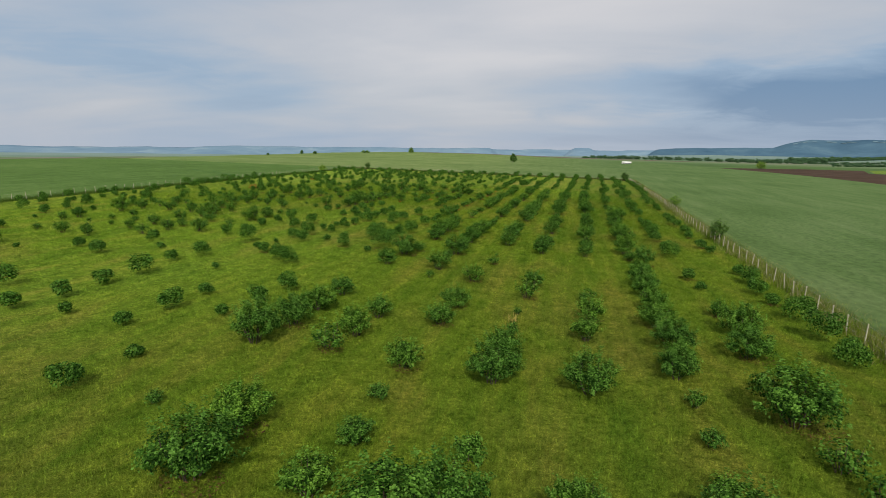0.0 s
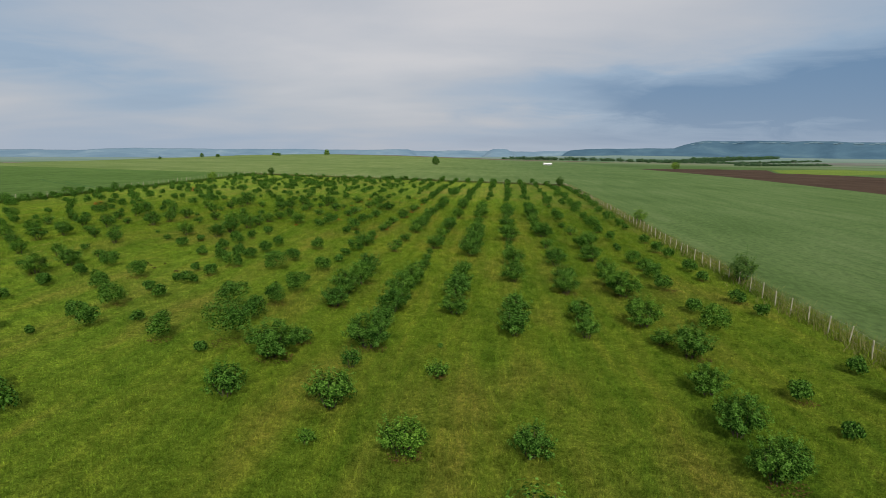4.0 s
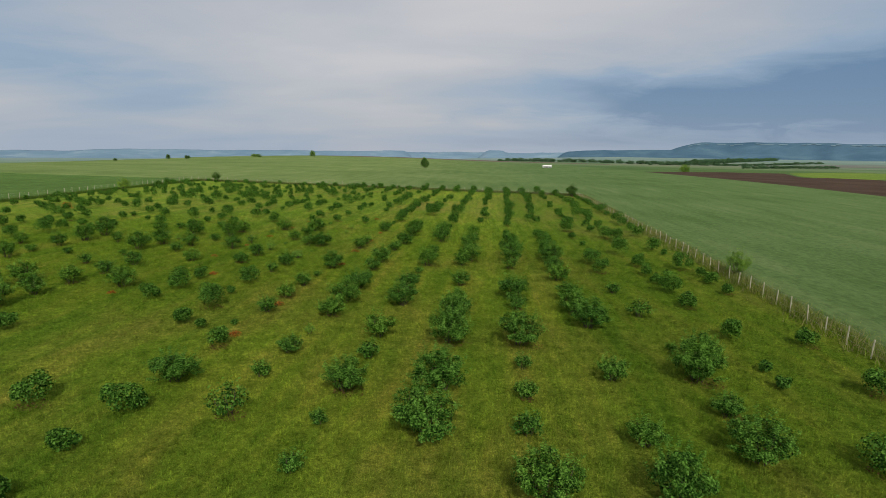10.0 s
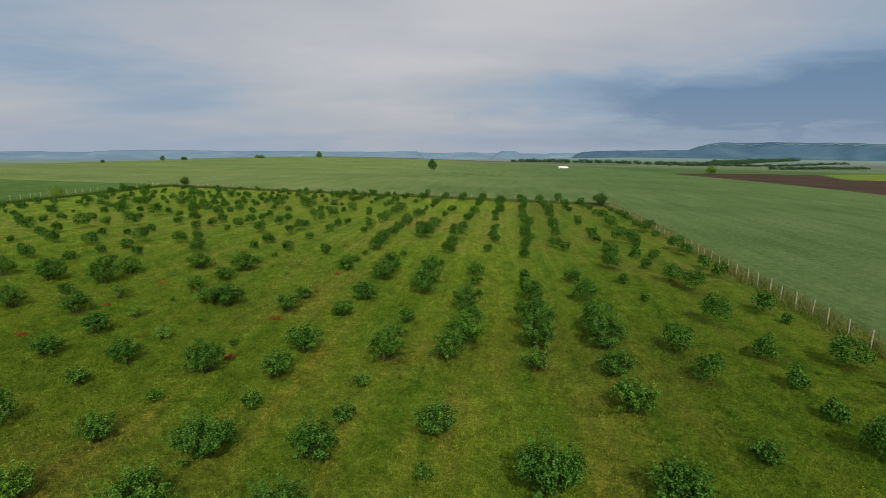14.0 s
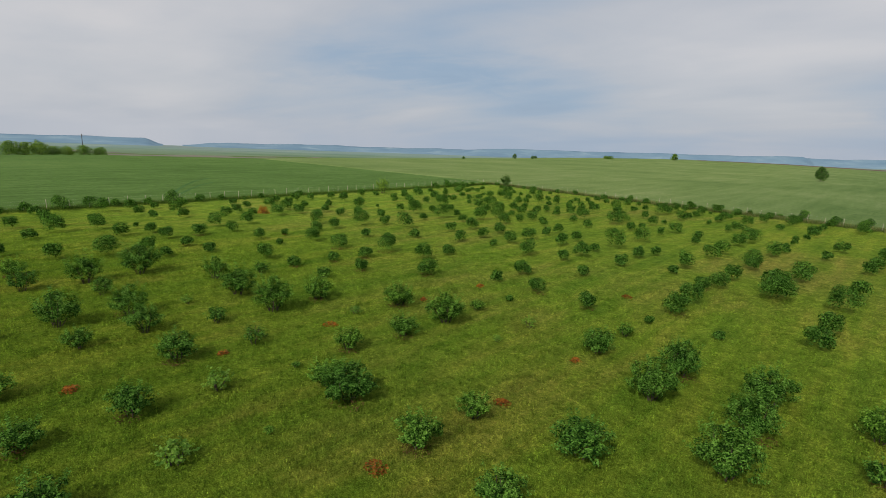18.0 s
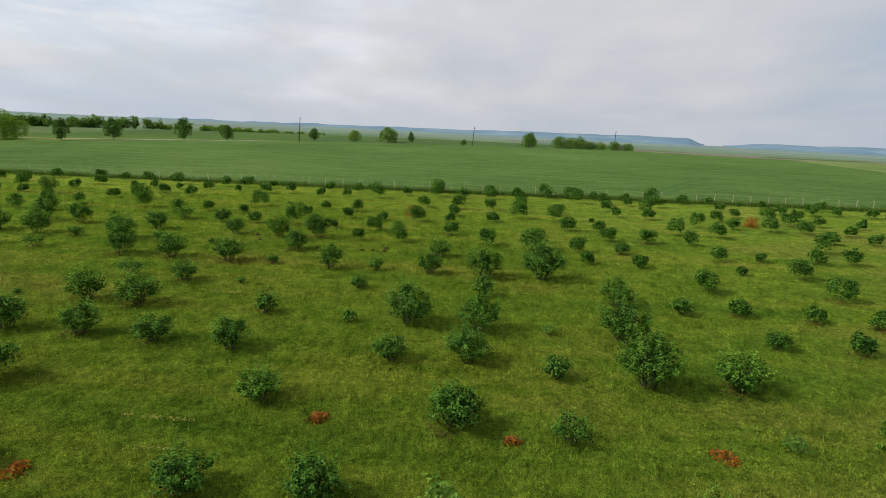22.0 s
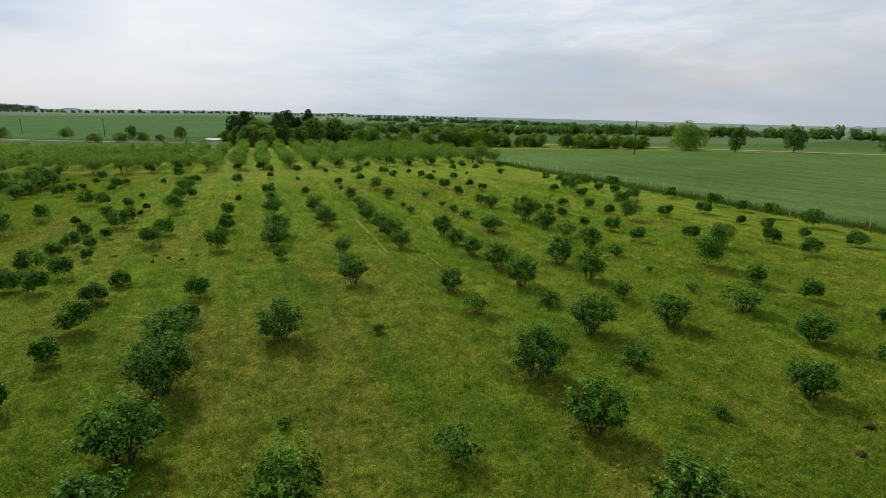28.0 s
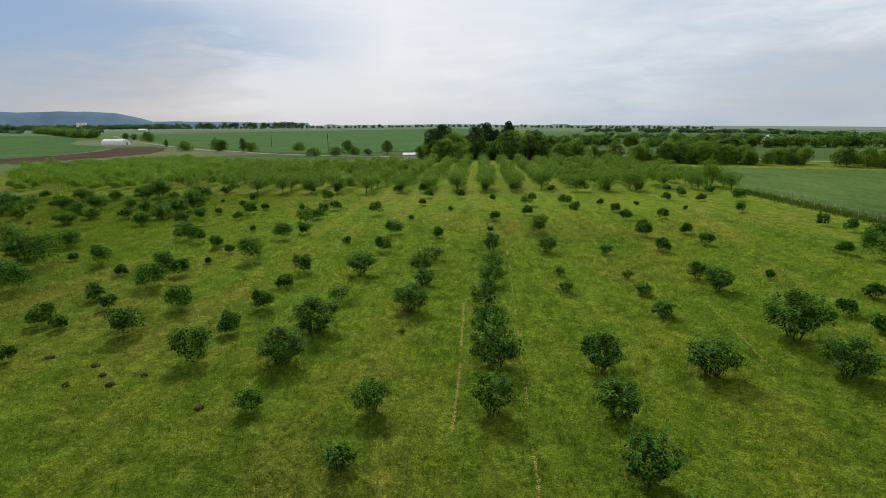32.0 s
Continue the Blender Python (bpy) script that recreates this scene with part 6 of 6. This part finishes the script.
def blades(rng, pts, tall, width, per):
    """Tufts of narrow bent grass blades, one triangle each."""
    n = len(pts) * per
    base = np.repeat(pts, per, 0) + np.column_stack([rng.normal(0, 0.09, (n, 2)), np.zeros(n)])
    a = rng.uniform(0, 6.283, n)
    side = np.column_stack([np.cos(a), np.sin(a), np.zeros(n)])
    lean = np.column_stack([rng.normal(0, 0.48, (n, 2)), np.ones(n)])
    h = tall * rng.uniform(0.5, 1.4, n)[:, None]
    w = width * rng.uniform(0.6, 1.3, n)[:, None]
    v = np.empty((n, 3, 3))
    v[:, 0] = base - side * w
    v[:, 1] = base + side * w
    v[:, 2] = base + lean * h
    return v.reshape(-1, 3), np.arange(n * 3).reshape(n, 3)


def grass():
    rng = np.random.RandomState(53)
    n = 620000
    x, y = rng.uniform(-92, 21, n), rng.uniform(10, 185, n)
    line = np.array(NEAR_LINE, float)
    d = np.full(n, 1e9)
    for a, b in zip(line, line[1:]):
        t = np.clip(((x - a[0]) * (b - a)[0] + (y - a[1]) * (b - a)[1]) / ((b - a) ** 2).sum(), 0, 1)
        d = np.minimum(d, np.hypot(x - a[0] - t * (b - a)[0], y - a[1] - t * (b - a)[1]))
    keep = d < rng.uniform(16, 44, n)
    keep &= np.sin(x * 0.9 + 2 * np.sin(y * 0.21)) + np.sin(y * 0.7 + 2 * np.sin(x * 0.33)) + rng.normal(0, 0.9, n) > -1.9
    p = np.column_stack([x, y, np.zeros(n)])[keep]
    # long fine grass in the east, short grass with clover and herbs in the north and west
    lush = np.clip((p[:, 1] - 96) / 30, 0, 1) + np.clip((-24 - p[:, 0]) / 20, 0, 1) + rng.normal(0, 0.25, len(p)) > 0.5
    v, f = blades(rng, p[~lush], 0.19, 0.012, 4)
    ob = new("meadow_grass", mesh_of("meadow_grass", v, f, M_GRASS))
    tagged(ob, "rough uncut grass between the orchard rows", "grass", kind="stuff")
    short = p[lush]
    v, f = blades(rng, short[: len(short) * 5 // 9], 0.19, 0.015, 3)
    ob = new("short_grass", mesh_of("short_grass", v, f, M_GRASS))
    tagged(ob, "short grass between the orchard rows", "grass", kind="stuff")
    # low broad-leaved herbs in mounds
    mound = short[rng.permutation(len(short))[:22000]]
    m = 20
    off = rng.normal(0, 0.15, (len(mound) * m, 2)) * np.repeat(rng.uniform(0.6, 1.7, len(mound)), m)[:, None]
    tall = np.repeat(rng.uniform(0.06, 0.26, len(mound)), m) * np.exp(-(off ** 2).sum(1) / 0.07)
    q = np.repeat(mound, m, 0) + np.column_stack([off, tall + rng.uniform(0.02, 0.08, len(off))])
    out = np.column_stack([off * 3.0, np.full(len(off), 0.3)])
    v, f = leaves(rng, q, out, 0.105, 0.85)
    f = f[:, :3]
    ob = new("meadow_herbs", mesh_of("meadow_herbs", v, f, M_GRASS))
    tagged(ob, "low green herbs and clover in the orchard grass", "grass", kind="stuff")
    # taller weeds along the fences
    pts = []
    for a, b in (((20.0, 5), (21.7, 57)), ((21.7, 57), (22.8, 98)), ((22.8, 98), (27.4, 244)), ((27, 245), (-107, 264)), ((-104.5, 262), (-103, 14))):
        a, b = np.array(a, float), np.array(b, float)
        m = int(np.linalg.norm(b - a) * 60)
        q = a + (b - a) * rng.rand(m)[:, None] + rng.normal(0, 0.8, (m, 2)) + np.array([0.7 if a[0] > 10 else 0.0, 0.0])
        pts.append(np.column_stack([q, np.zeros(m)]))
    for strips, mat, label in ((pts[:3], M_GRASS, "strip of tall uncut grass along the oat field fence"), (pts[3:], M_WEEDS, "strip of rank dark green weeds along the far fences")):
        v, f = blades(rng, np.concatenate(strips), 0.55, 0.026, 3)
        ob = new("fence_weeds", mesh_of("fence_weeds", v, f, mat))
        tagged(ob, label, "grass", kind="stuff")
    every = np.concatenate(pts[:4])
    v, f = blades(rng, every[rng.permutation(len(every))[: len(every) * 2 // 3]], 0.7, 0.022, 3)
    ob = new("dry_fence_grass", mesh_of("dry_fence_grass", v, f, M_DRYGRASS))
    tagged(ob, "pale dry grass stalks along the fences", "grass", kind="stuff")


grass()
